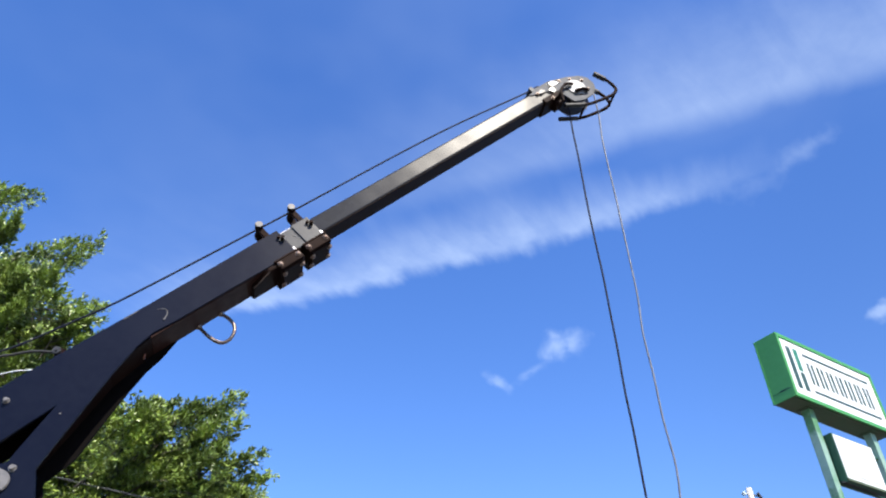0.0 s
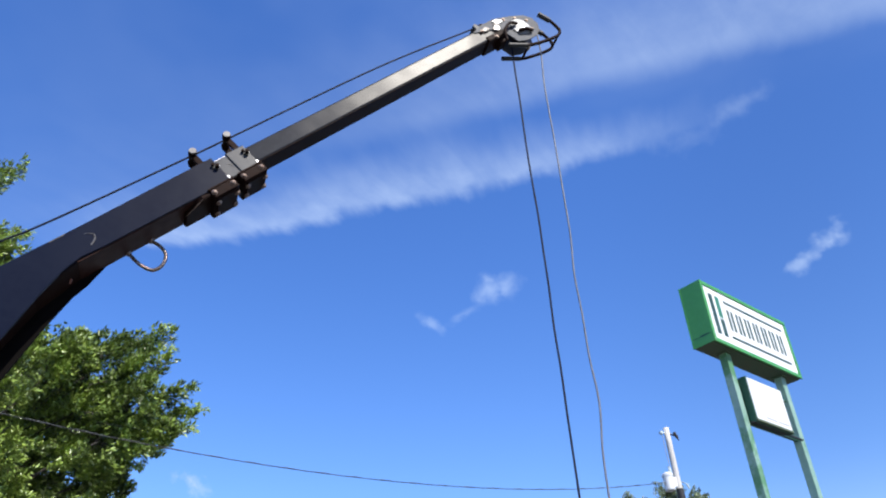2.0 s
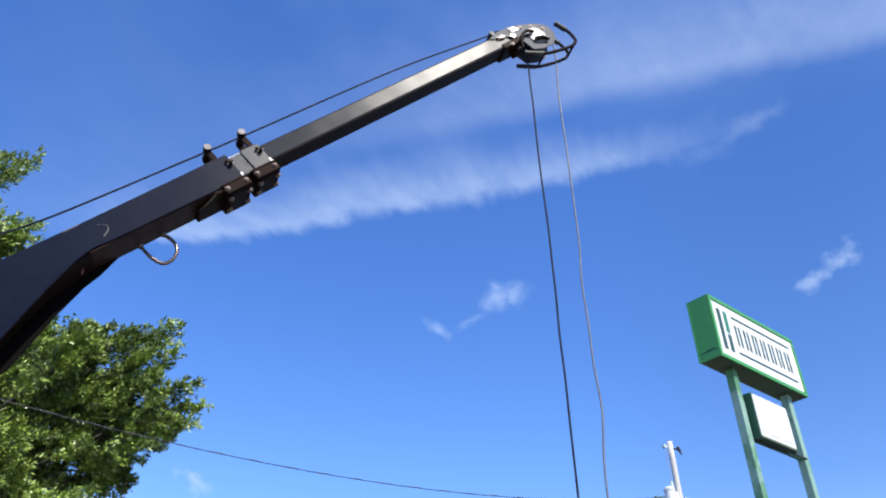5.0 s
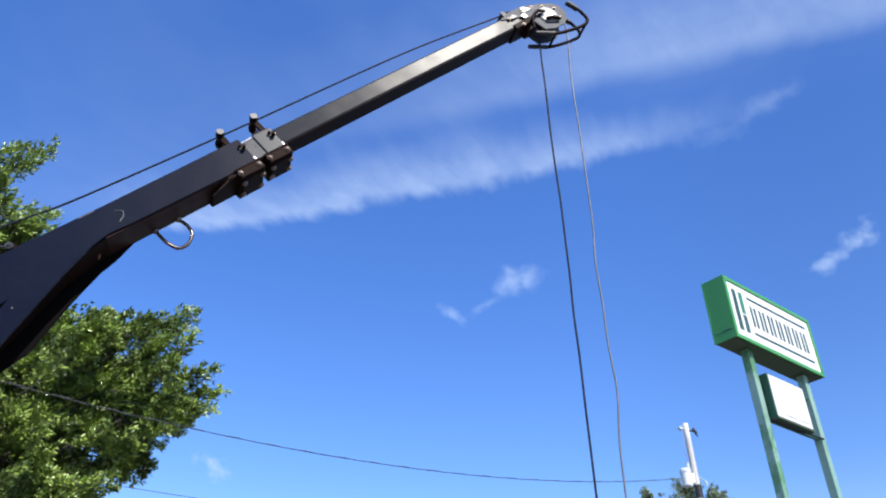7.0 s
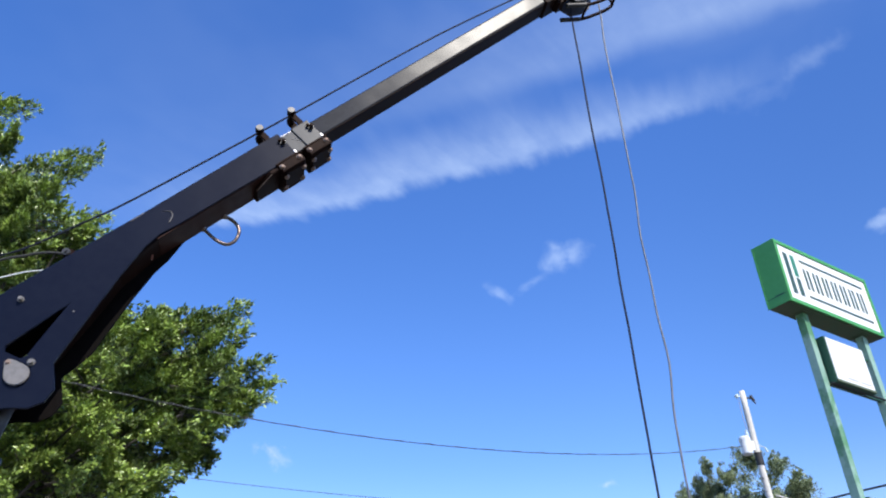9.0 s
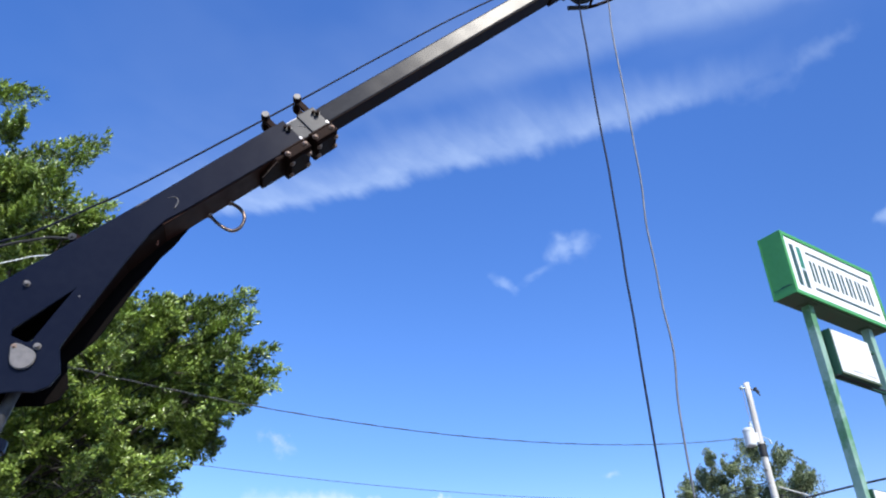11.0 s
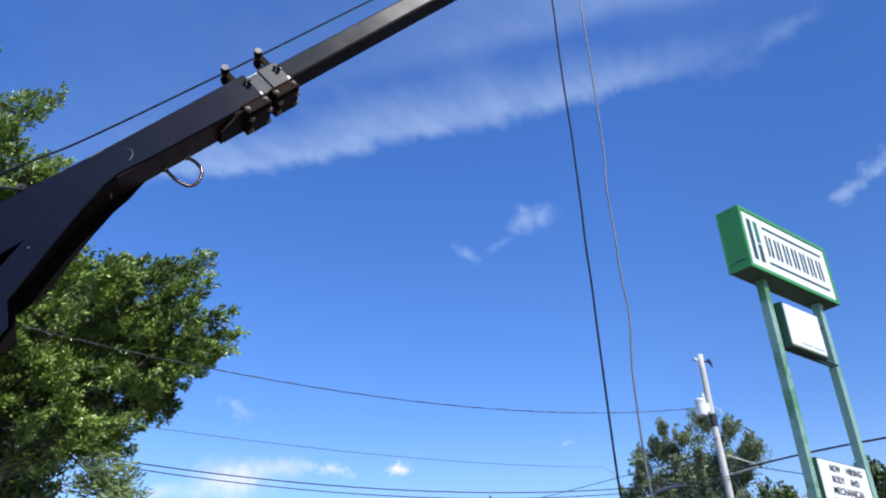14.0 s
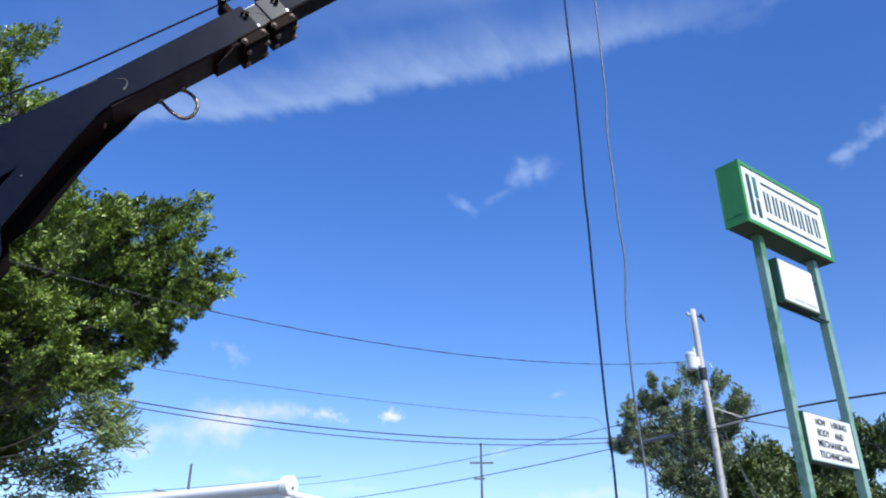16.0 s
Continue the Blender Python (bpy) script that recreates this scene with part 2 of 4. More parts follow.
TANK = material("pale_grey_enamel", (0.74, 0.76, 0.76), (0.64, 0.66, 0.66), rough=0.4, grain=10, stain=(0.3, 0.24, 0.18), stain_at=(0.66, 0.78))
TANKDARK = material("dull_grey_plastic", (0.20, 0.205, 0.21), (0.27, 0.27, 0.27), rough=0.6, grain=20)
BLACKBAND = material("black_tar_wrap", (0.015, 0.016, 0.02), rough=0.6, grain=20, bump=0.1)
PORCELAIN = material("pale_porcelain", (0.50, 0.60, 0.62), rough=0.45, grain=20)
CABLE = material("black_cable_sheath", (0.018, 0.018, 0.02), rough=0.55, grain=30)
ALU = material("bare_aluminium_wire", (0.09, 0.095, 0.10), rough=0.5, metal=0.3, grain=30)
WHITEBODY = material("white_trailer_paint", (0.86, 0.86, 0.85), (0.82, 0.82, 0.80), rough=0.35, grain=5, stain=(0.5, 0.48, 0.44), stain_at=(0.66, 0.8))
LOT = material("gravel_and_asphalt_lot", (0.062, 0.058, 0.054), (0.098, 0.092, 0.085), rough=0.95, grain=7, amount=0.8, stain=(0.10, 0.097, 0.092), stain_at=(0.52, 0.66), stain_scale=0.35, bump=0.5)
BARK = material("grey_brown_bark", (0.06, 0.05, 0.04), (0.035, 0.03, 0.025), rough=0.95, grain=14, bump=0.6)
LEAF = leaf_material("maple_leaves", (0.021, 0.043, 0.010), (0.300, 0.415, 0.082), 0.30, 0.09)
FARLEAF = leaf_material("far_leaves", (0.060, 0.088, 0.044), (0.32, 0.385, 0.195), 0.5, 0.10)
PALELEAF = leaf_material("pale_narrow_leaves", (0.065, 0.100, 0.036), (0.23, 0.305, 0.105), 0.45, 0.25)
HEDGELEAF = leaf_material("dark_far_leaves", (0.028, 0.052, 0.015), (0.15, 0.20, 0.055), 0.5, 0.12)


# ---- building helpers ----
BASE = {}


def thing(name, at, label, category, group="", kind=""):
    """An empty at the thing's base; its parts are built in world metres."""
    ob = new(name)
    ob.location = at
    BASE[ob] = Vector(at)
    return tagged(ob, label, category, group, kind)


def part(name, bm, material, parent, label="", smooth=False):
    """One mesh object under a thing or a part, from a bmesh in world metres."""
    me = bpy.data.meshes.new(name)
    bmesh.ops.translate(bm, verts=bm.verts, vec=-BASE[parent])
    bmesh.ops.recalc_face_normals(bm, faces=bm.faces)
    bm.to_mesh(me)
    bm.free()
    me.materials.append(material)
    if smooth:
        for p in me.polygons:
            p.use_smooth = True
    ob = new(name, me)
    ob.parent = parent
    BASE[ob] = BASE[parent]
    return tagged(ob, label)


def join(*bms):
    out = bmesh.new()
    for b in bms:
        me = bpy.data.meshes.new("tmp")
        b.to_mesh(me)
        out.from_mesh(me)
        b.free()
        bpy.data.meshes.remove(me)
    return out


def block(m, lo, hi, bevel=0.004, segments=2):
    """A box from lo to hi in the frame m, with bevelled edges."""
    bm = bmesh.new()
    bmesh.ops.create_cube(bm, size=1)
    c, s = (Vector(lo) + Vector(hi)) / 2, Vector(hi) - Vector(lo)
    bmesh.ops.transform(bm, matrix=Matrix.Translation(c) @ Matrix.Diagonal((*s, 1)), verts=bm.verts)
    if bevel:
        bmesh.ops.bevel(bm, geom=list(bm.edges), offset=min(bevel, min(s) * 0.45), segments=segments, affect="EDGES", profile=0.6)
    bmesh.ops.transform(bm, matrix=m, verts=bm.verts)
    return bm


def plate(m, outline, z0, z1, bevel=0.003, holes=()):
    """A flat plate with the outline (x, y) between z0 and z1 in the frame m; holes are outlines too."""
    bm = bmesh.new()
    rings = [[bm.verts.new((x, y, z0)) for x, y in ring] for ring in (outline, *holes)]
    edges = [bm.edges.new((r[i], r[(i + 1) % len(r)])) for r in rings for i in range(len(r))]
    if holes:
        bmesh.ops.triangle_fill(bm, use_beauty=True, use_dissolve=False, edges=edges)
    else:
        bm.faces.new(rings[0])
    faces = list(bm.faces)
    out = bmesh.ops.extrude_face_region(bm, geom=faces)
    bmesh.ops.translate(bm, verts=[v for v in out["geom"] if isinstance(v, bmesh.types.BMVert)], vec=(0, 0, z1 - z0))
    bmesh.ops.recalc_face_normals(bm, faces=bm.faces)
    if bevel:
        sharp = [e for e in bm.edges if len(e.link_faces) == 2 and e.calc_face_angle(0) > 0.9]
        bmesh.ops.bevel(bm, geom=sharp, offset=bevel, segments=2, affect="EDGES")
    bmesh.ops.transform(bm, matrix=m, verts=bm.verts)
    return bm


def tube(points, radii, sides=10, caps=True):
    """A round bar through world points; radii one for all or one for each."""
    pts = [Vector(p) for p in points]
    radii = radii if isinstance(radii, (list, tuple)) else [radii] * len(pts)
    bm = bmesh.new()
    side = None
    rings = []
    for i, p in enumerate(pts):
        d = (pts[min(i + 1, len(pts) - 1)] - pts[max(i - 1, 0)]).normalized()
        if side is None:
            side = d.orthogonal().normalized()
        side = (side - d * side.dot(d)).normalized()
        b = d.cross(side)
        rings.append([bm.verts.new(p + (side * math.cos(a) + b * math.sin(a)) * radii[i]) for a in (2 * math.pi * k / sides for k in range(sides))])
    for r0, r1 in zip(rings, rings[1:]):
        for k in range(sides):
            bm.faces.new((r0[k], r0[(k + 1) % sides], r1[(k + 1) % sides], r1[k]))
    if caps:
        bm.faces.new(rings[0][::-1])
        bm.faces.new(rings[-1])
    return bm


def curve_points(points, n=6):
    """A smooth line through the points (Catmull-Rom)."""
    p = [Vector(q) for q in points]
    p = [p[0] * 2 - p[1], *p, p[-1] * 2 - p[-2]]
    out = []
    for a, b, c, d in zip(p, p[1:], p[2:], p[3:]):
        for k in range(n):
            t = k / n
            out.append(0.5 * (2 * b + (c - a) * t + (2 * a - 5 * b + 4 * c - d) * t * t + (3 * b - a - 3 * c + d) * t ** 3))
    return [*out, p[-2]]


def round_part(m, x, y, z0, z1, r, sides=16, bevel=0.003):
    """A disc or pin along the frame's z axis, with bevelled rims."""
    bm = bmesh.new()
    bmesh.ops.create_cone(bm, cap_ends=True, segments=sides, radius1=r, radius2=r, depth=abs(z1 - z0))
    if bevel:
        rims = [e for e in bm.edges if len(e.link_faces) == 2 and e.calc_face_angle(0) > 1.2]
        bmesh.ops.bevel(bm, geom=rims, offset=min(bevel, abs(z1 - z0) * 0.4, r * 0.4), segments=2, affect="EDGES")
    bmesh.ops.transform(bm, matrix=m @ Matrix.Translation((x, y, (z0 + z1) / 2)), verts=bm.verts)
    return bm


def spline_wire(a, b, sag, n=36):
    a, b = Vector(a), Vector(b)
    return [a.lerp(b, k / n) - Vector((0, 0, 4 * sag * (k / n) * (1 - k / n))) for k in range(n + 1)]


def polar(az, d, z=0.0):
    return Vector((d * math.sin(radians(az)), d * math.cos(radians(az)), z))


# ---- ground ----
bm = bmesh.new()
bmesh.ops.create_grid(bm, x_segments=60, y_segments=60, size=1500)
me = bpy.data.meshes.new("ground")
bm.to_mesh(me), bm.free()
me.materials.append(LOT)
tagged(new("ground", me), "grey gravel and asphalt lot reaching the horizon", "ground", kind="structure")

# ---- crane: frame of the boom, x along it, y across it upwards, z out of its side towards the lot ----
U = Vector((math.sin(radians(78)) * math.cos(radians(44)), math.cos(radians(78)) * math.cos(radians(44)), math.sin(radians(44))))
V = Vector((-math.sin(radians(78)) * math.sin(radians(44)), -math.cos(radians(78)) * math.sin(radians(44)), math.cos(radians(44))))
N = U.cross(V)
FOOT = Vector((-0.9133, 3.6472, 3.1423 + EYE))
B = Matrix(((U.x, V.x, N.x, FOOT.x), (U.y, V.y, N.y, FOOT.y), (U.z, V.z, N.z, FOOT.z), (0, 0, 0, 1)))
WIDE = 0.20


def bp(s, h, o=-0.1):
    return B @ Vector((s, h, o))


def bolt(parent, s, h, o, r=0.014, tall=0.016, axis="z", name="bolt", mt=None):
    """A hexagon bolt head on the side (axis z), the underside (axis y) or the end (axis x) of the boom."""
    m = B @ Matrix.Translation((s, h, o))
    if axis == "y":
        m = m @ pose(0, 0, 0, 90)
    if axis == "x":
        m = m @ pose(0, 0, 0, 0, 90)
    b = join(round_part(m, 0, 0, -0.004, tall * 0.3, r * 1.35, 14, 0.002), round_part(m, 0, 0, 0, tall, r, 6, 0.003))
    part(name, b, mt or BOLT, parent)


crane_at = bp(-2.6, -0.1)
crane = thing("truck_crane", (crane_at.x, crane_at.y, 0.0), "black hydraulic telescopic truck crane boom raised over the lot, worn paint", "crane")

# base section: a box tube with heavy side plates that deepen towards the foot
base_boom = part("base_boom", block(B, (-2.75, -0.125, -WIDE + 0.012), (0.02, 0.062, -0.012), 0.012, 3), BOOM, crane)
SIDE = [(0.02, 0.066), (-0.85, 0.052), (-1.10, 0.034), (-1.80, 0.03), (-2.45, 0.03), (-2.72, -0.03), (-2.78, -0.14), (-2.70, -0.26), (-2.45, -0.36),
        (-2.12, -0.44), (-2.03, -0.50), (-1.97, -0.555), (-1.90, -0.575), (-1.83, -0.55), (-1.76, -0.43), (-1.58, -0.352), (-1.42, -0.283), (-1.24, -0.207),
        (-1.06, -0.142), (-0.95, -0.119), (-0.80, -0.127), (0.02, -0.13)]
SLOT = [(-1.536, -0.198), (-1.876, -0.212), (-1.895, -0.235), (-1.862, -0.312), (-1.835, -0.318)]
# Far plate takes a near-black copy: the shade inside is in its colour.
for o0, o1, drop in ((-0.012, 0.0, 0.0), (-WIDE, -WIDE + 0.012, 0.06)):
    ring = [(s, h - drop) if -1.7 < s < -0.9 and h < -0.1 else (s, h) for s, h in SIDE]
    part("side_plate", plate(B, ring, o0, o1, 0.0025, (SLOT,)), BOOM if drop == 0 else INNERSHADE, crane)
# floor plate between the side plates, following their lower edge but set up from it
under = bmesh.new()
low = [(-1.76, -0.36), (-1.58, -0.30), (-1.24, -0.175), (-0.96, -0.130)]
rows_ = [[under.verts.new(bp(s, h + dh, o)) for o in (-0.012, -WIDE + 0.012)] for dh in (0, 0.01) for s, h in low]
for k in range(3):
    under.faces.new((rows_[k][0], rows_[k][1], rows_[k + 1][1], rows_[k + 1][0]))
    under.faces.new((rows_[k + 4][0], rows_[k + 5][0], rows_[k + 5][1], rows_[k + 4][1]))
part("floor_plate", under, RUSTBLACK, crane)
part("bottom_strip", block(B, (-0.97, -0.1335, -WIDE + 0.004), (-0.10, -0.124, -0.0115), 0.003), REDBROWN, crane)
# wedge plate under the end of the base section, its leading edge cut back towards the near side
flat_under = B @ Matrix(((1, 0, 0, 0), (0, 0, 1, 0), (0, 1, 0, 0), (0, 0, 0, 1)))
part("gusset", plate(flat_under, [(-0.312, -WIDE - 0.004), (-0.312, -0.080), (-0.200, -0.004), (-0.125, -0.004), (-0.125, -WIDE - 0.004)], -0.158, -0.128, 0.005), RUSTBLACK, crane)
# Thin pale bar paints the light caught by the wedge's leading edge.
part("lit_or_rubbed_edge", tube([bp(-0.314, -0.157, -0.082), bp(-0.262, -0.158, -0.046), bp(-0.202, -0.157, -0.005)], 0.0022, 6), BOLT, crane)
# weld scars where the deep plates begin
part("weld_bead", tube(curve_points([bp(-0.850, -0.004, 0.001), bp(-0.815, -0.030, 0.002), bp(-0.825, -0.062, 0.003), bp(-0.862, -0.085, 0.002)], 4),
                       [0.0012 + 0.0034 * k / 12 for k in range(13)], 6), PALEPLATE, crane)
part("weld_bead", tube([bp(-1.045, -0.19, -0.03), bp(-1.065, -0.21, -0.035)], 0.006, 6), REDBROWN, crane)


def dome(parent, m, r=0.0145, tall=0.014, mt=None):
    """A round-headed bolt with a thin washer, standing along the frame's z axis."""
    b = join(round_part(m, 0, 0, -0.004, 0.003, r * 1.25, 14, 0.001), tube([m @ Vector((0, 0, z)) for z in (0.0, tall * 0.5, tall * 0.85, tall)], [r, r * 0.97, r * 0.68, r * 0.25], 12))
    part("bolt", b, mt or BOLT, parent, "", True)


def collar(parent, end, bot, near, far):
    """The wear-pad housing under the end of a section: a bolted box with a lip, and the pad screw on the side above it."""
    s0, s1, low = end - 0.166, end + 0.006, bot - 0.070
    c = part("wear_collar", join(block(B, (s0, low, far - 0.010), (s1, bot + 0.006, near + 0.008), 0.007),
                                 block(B, (s0 + 0.012, low - 0.010, far + 0.012), (s1 - 0.012, low + 0.002, near - 0.014), 0.004),
                                 block(B, (s0 - 0.006, bot - 0.010, far - 0.013), (s1 + 0.004, bot + 0.002, near + 0.012), 0.003)), RUSTBLACK, parent,
             "black wear-pad collar with rusty bolts")
    for s in (end - 0.150, end - 0.018):
        dome(c, B @ Matrix.Translation((s, bot - 0.036, near + 0.008)))
        for o in (near - 0.045, far + 0.045):
            dome(c, B @ Matrix.Translation((s + 0.003, low - 0.010, o)) @ pose(0, 0, 0, 90))
    m = B @ Matrix.Translation((end - 0.026, -0.004, near))
    pad = part("pad_screw", round_part(m, 0, 0, -0.006, 0.006, 0.023, 18), RUBBER, parent)
    sc = part("screw_head", join(round_part(m, 0.006, -0.008, 0.004, 0.030, 0.013, 6), round_part(m, -0.008, 0.014, 0.004, 0.020, 0.011, 6)), RUSTBLACK, pad)
    part("screw_tip", round_part(m, 0.010, -0.016, 0.012, 0.026, 0.005, 8, 0.001), STEEL, sc)
    # the corner of the section rubbed to bare metal
    part("worn_corner", block(B, (end - 0.012, bot + 0.006, near - 0.0015), (end + 0.0012, bot + 0.030, near + 0.0012), 0.001), STEEL, parent)
    part("worn_corner", block(B, (end - 0.150, bot + 0.004, near - 0.002), (end - 0.012, bot + 0.008, near + 0.0012), 0.001), GREYPLATE, parent)
    return c


def cable_guide(parent, s, top):
    """A bracket on top of a section with a short roller across it that carries the winch rope."""
    h = 0.170
    gd = part("rope_guide", join(block(B, (s - 0.085, top - 0.004, -0.135), (s + 0.005, top + 0.012, -0.035), 0.004),
                                 block(B, (s - 0.046, top + 0.006, -0.140), (s + 0.002, h + 0.006, -0.128), 0.004),
                                 block(B, (s - 0.044, top + 0.006, -0.052), (s - 0.004, h - 0.012, -0.034), 0.006)), RUSTBLACK, parent)
    m = B @ Matrix.Translation((s - 0.022, h, 0))
    part("roller", tube([m @ Vector((0, 0, o)) for o in (-0.128, -0.124, -0.110, -0.098, -0.062, -0.046, -0.012, -0.006)], [0.018, 0.025, 0.025, 0.018, 0.018, 0.025, 0.025, 0.020], 18), RUSTBLACK, gd)
    part("cap", round_part(m, 0, 0, -0.008, -0.002, 0.023, 18, 0.002), PALEPLATE, gd)


collar(crane, 0.026, -0.122, 0.0, -WIDE)
cable_guide(crane, -0.01, 0.06)

MID = 0.215      # how far the middle section stands out
TIP = 0.43       # how far the tip section stands out, to where its head begins
middle = part("middle_boom", block(B, (-0.4, -0.112, -WIDE + 0.018), (MID + 0.03, 0.046, -0.018), 0.010, 3), MIDBOOM, crane)
part("end_flange", block(B, (MID - 0.10, -0.124, -WIDE + 0.010), (MID + 0.032, 0.054, -0.010), 0.006), MIDBOOM, crane)
collar(crane, MID + 0.034, -0.112, -0.010, -WIDE + 0.010)
cable_guide(crane, MID + 0.026, 0.045)
tip = part("tip_boom", block(B, (-0.1, -0.088, -WIDE + 0.026), (TIP + 2.33, 0.040, -0.026), 0.014, 4), TIPBOOM, crane)

# Near-black strips put the underside's shade into the colour.
part("shade_strip", block(B, (-0.1, -0.0925, -WIDE + 0.031), (TIP + 2.1, -0.0865, -0.031), 0.002), RUSTBLACK, tip, "added black strip painting the shade under the boom")
part("shade_strip", block(B, (-0.3, -0.1165, -WIDE + 0.026), (MID - 0.14, -0.1105, -0.026), 0.002), RUSTBLACK, middle)
# bare scratches on the middle section and a rubbed edge on its top
for (s0, h0), (s1, h1) in (((0.075, -0.010), (0.112, -0.052)), ((0.088, -0.052), (0.098, -0.018)), ((0.112, -0.050), (0.128, -0.058))):
    part("scratch", tube([bp(s0, h0, -0.0185), bp((s0 + s1) / 2 + 0.004, (h0 + h1) / 2, -0.0180), bp(s1, h1, -0.0185)], 0.0022, 6), PALEPLATE, middle)
part("lit_or_rubbed_edge", block(B, (0.03, 0.0415, -0.0235), (0.135, 0.0468, -0.0178), 0.001), STEEL, middle)
part("lit_or_rubbed_edge", block(B, (-1.02, 0.0435, -0.0035), (-0.93, 0.0475, 0.0010), 0.001), PALEPLATE, crane)
# ring under the base section
ring = curve_points([bp(s_, h_, -0.185) for s_, h_ in ((-0.678, -0.128), (-0.676, -0.190), (-0.668, -0.244), (-0.640, -0.298), (-0.583, -0.303), (-0.525, -0.260), (-0.512, -0.196), (-0.530, -0.130))], 6)
part("lifting_ring", tube(ring, 0.0105, 12), RUSTRING, crane, "rusty bare steel lifting ring under the boom", True)
for s_ in (-0.678, -0.530):
    part("ring_lug", tube([bp(s_, -0.124, -0.185), bp(s_, -0.134, -0.185), bp(s_, -0.146, -0.185)], [0.022, 0.020, 0.013], 14), RUSTRING, crane)

# cylinder pin, its keeper plate and the small side bolts
PIN = (-1.913, -0.369)
drop = [(PIN[0] + 0.058 * math.cos(a) - 0.004, PIN[1] + 0.055 * math.sin(a) - 0.012) for a in (radians(x) for x in range(150, 391, 20))]
drop += [(PIN[0] + 0.03, PIN[1] + 0.055), (PIN[0] + 0.012, PIN[1] + 0.082), (PIN[0] - 0.012, PIN[1] + 0.078)]
keeper = part("pin_keeper", plate(B, drop, 0.002, 0.016, 0.004), PALEPLATE, crane, "pale grey teardrop pin keeper plate")
part("pin", round_part(B, PIN[0], PIN[1], -WIDE - 0.02, 0.014, 0.045, 24), STEEL, crane)
bolt(keeper, PIN[0], PIN[1] + 0.066, 0.016, 0.010, 0.008)
bolt(crane, PIN[0] + 0.078, PIN[1] + 0.005, 0.0, 0.014, 0.02, mt=PALEPLATE)
bolt(crane, -1.693, -0.035, 0.0, 0.012, 0.024, mt=PALEPLATE)
bolt(crane, -1.54, -0.248, 0.0, 0.005, 0.004, mt=PALEPLATE)
# hose bracket on top, with hoses that run back to the turret
br = part("hose_bracket", join(block(B, (-1.45, 0.02, -0.15), (-1.29, 0.046, -0.05), 0.006),
                               plate(B, [(-1.43, 0.03), (-1.405, 0.10), (-1.362, 0.150), (-1.330, 0.142), (-1.300, 0.03)], -0.112, -0.094, 0.004)), RUSTBLACK, crane)
part("clamp", join(round_part(B, -1.362, 0.132, -0.094, -0.078, 0.022, 14), round_part(B, -1.362, 0.132, -0.080, -0.070, 0.010, 6)), GREYPLATE, br)
for way_, r, mt in (([(-1.36, 0.125), (-1.45, 0.205), (-1.54, 0.250), (-1.645, 0.298), (-2.0, 0.40), (-2.5, 0.28)], 0.0075, RUBBER),
                    ([(-1.40, 0.035), (-1.455, 0.080), (-1.52, 0.118), (-1.633, 0.178), (-2.0, 0.28), (-2.5, 0.10)], 0.0034, TANK)):
    part("hose", tube(curve_points([bp(a_, b_) for a_, b_ in way_], 6), r, 8), mt, crane, "black rubber hose" if mt is RUBBER else "grey plastic hose", True)
# lift cylinder and pedestal
cyl = part("lift_cylinder", join(tube([bp(-2.25, -0.60), bp(-2.75, -1.02)], 0.075, 20), tube([bp(-2.23, -0.585), bp(-2.27, -0.62)], 0.085, 20)), BOOM, crane)
part("rod", tube([bp(-1.93, -0.385), bp(-2.26, -0.61)], 0.030, 18), GREYPLATE, cyl, "bright steel cylinder rod")
part("clevis", join(tube([bp(PIN[0], PIN[1], -0.15), bp(PIN[0], PIN[1], -0.05)], 0.075, 20), block(B, (-2.03, -0.47, -0.14), (-1.93, -0.36, -0.06), 0.01)), RUSTBLACK, cyl)
wf = Matrix.Translation((crane_at.x, crane_at.y, 0))
part("pedestal", join(block(wf, (-0.42, -0.30, 0.0), (0.36, 0.30, 0.9), 0.02), block(wf, (-0.30, -0.22, 0.9), (0.24, 0.22, 2.35), 0.02)), BOOM, crane)
for y in (-0.16, 0.13):
    part("turret_cheek", block(wf, (-0.28, y, 2.3), (0.16, y + 0.03, crane_at.z + 0.16), 0.01), BOOM, crane)
part("pivot_pin", tube([bp(-2.62, -0.12, -0.32), bp(-2.62, -0.12, 0.12)], 0.05, 18), STEEL, crane)

# boom head
H0 = TIP


def hp(s, h, o=-0.1):
    return bp(H0 + 2.35 + (s - 2.35) * 0.82, -0.10 + (h + 0.10) * 0.82, o)


CHEEK = [(2.00, 0.055), (2.16, 0.10), (2.38, 0.10), (2.62, 0.035), (2.77, -0.03), (2.835, -0.11), (2.83, -0.21), (2.77, -0.29), (2.66, -0.335), (2.50, -0.335),
         (2.38, -0.29), (2.35, -0.10), (2.22, -0.01), (2.04, 0.035)]


def on_cheek(s, h):
    return H0 + 2.38 + (s - 2.42) * 0.76, -0.10 + (h + 0.12) * 0.74


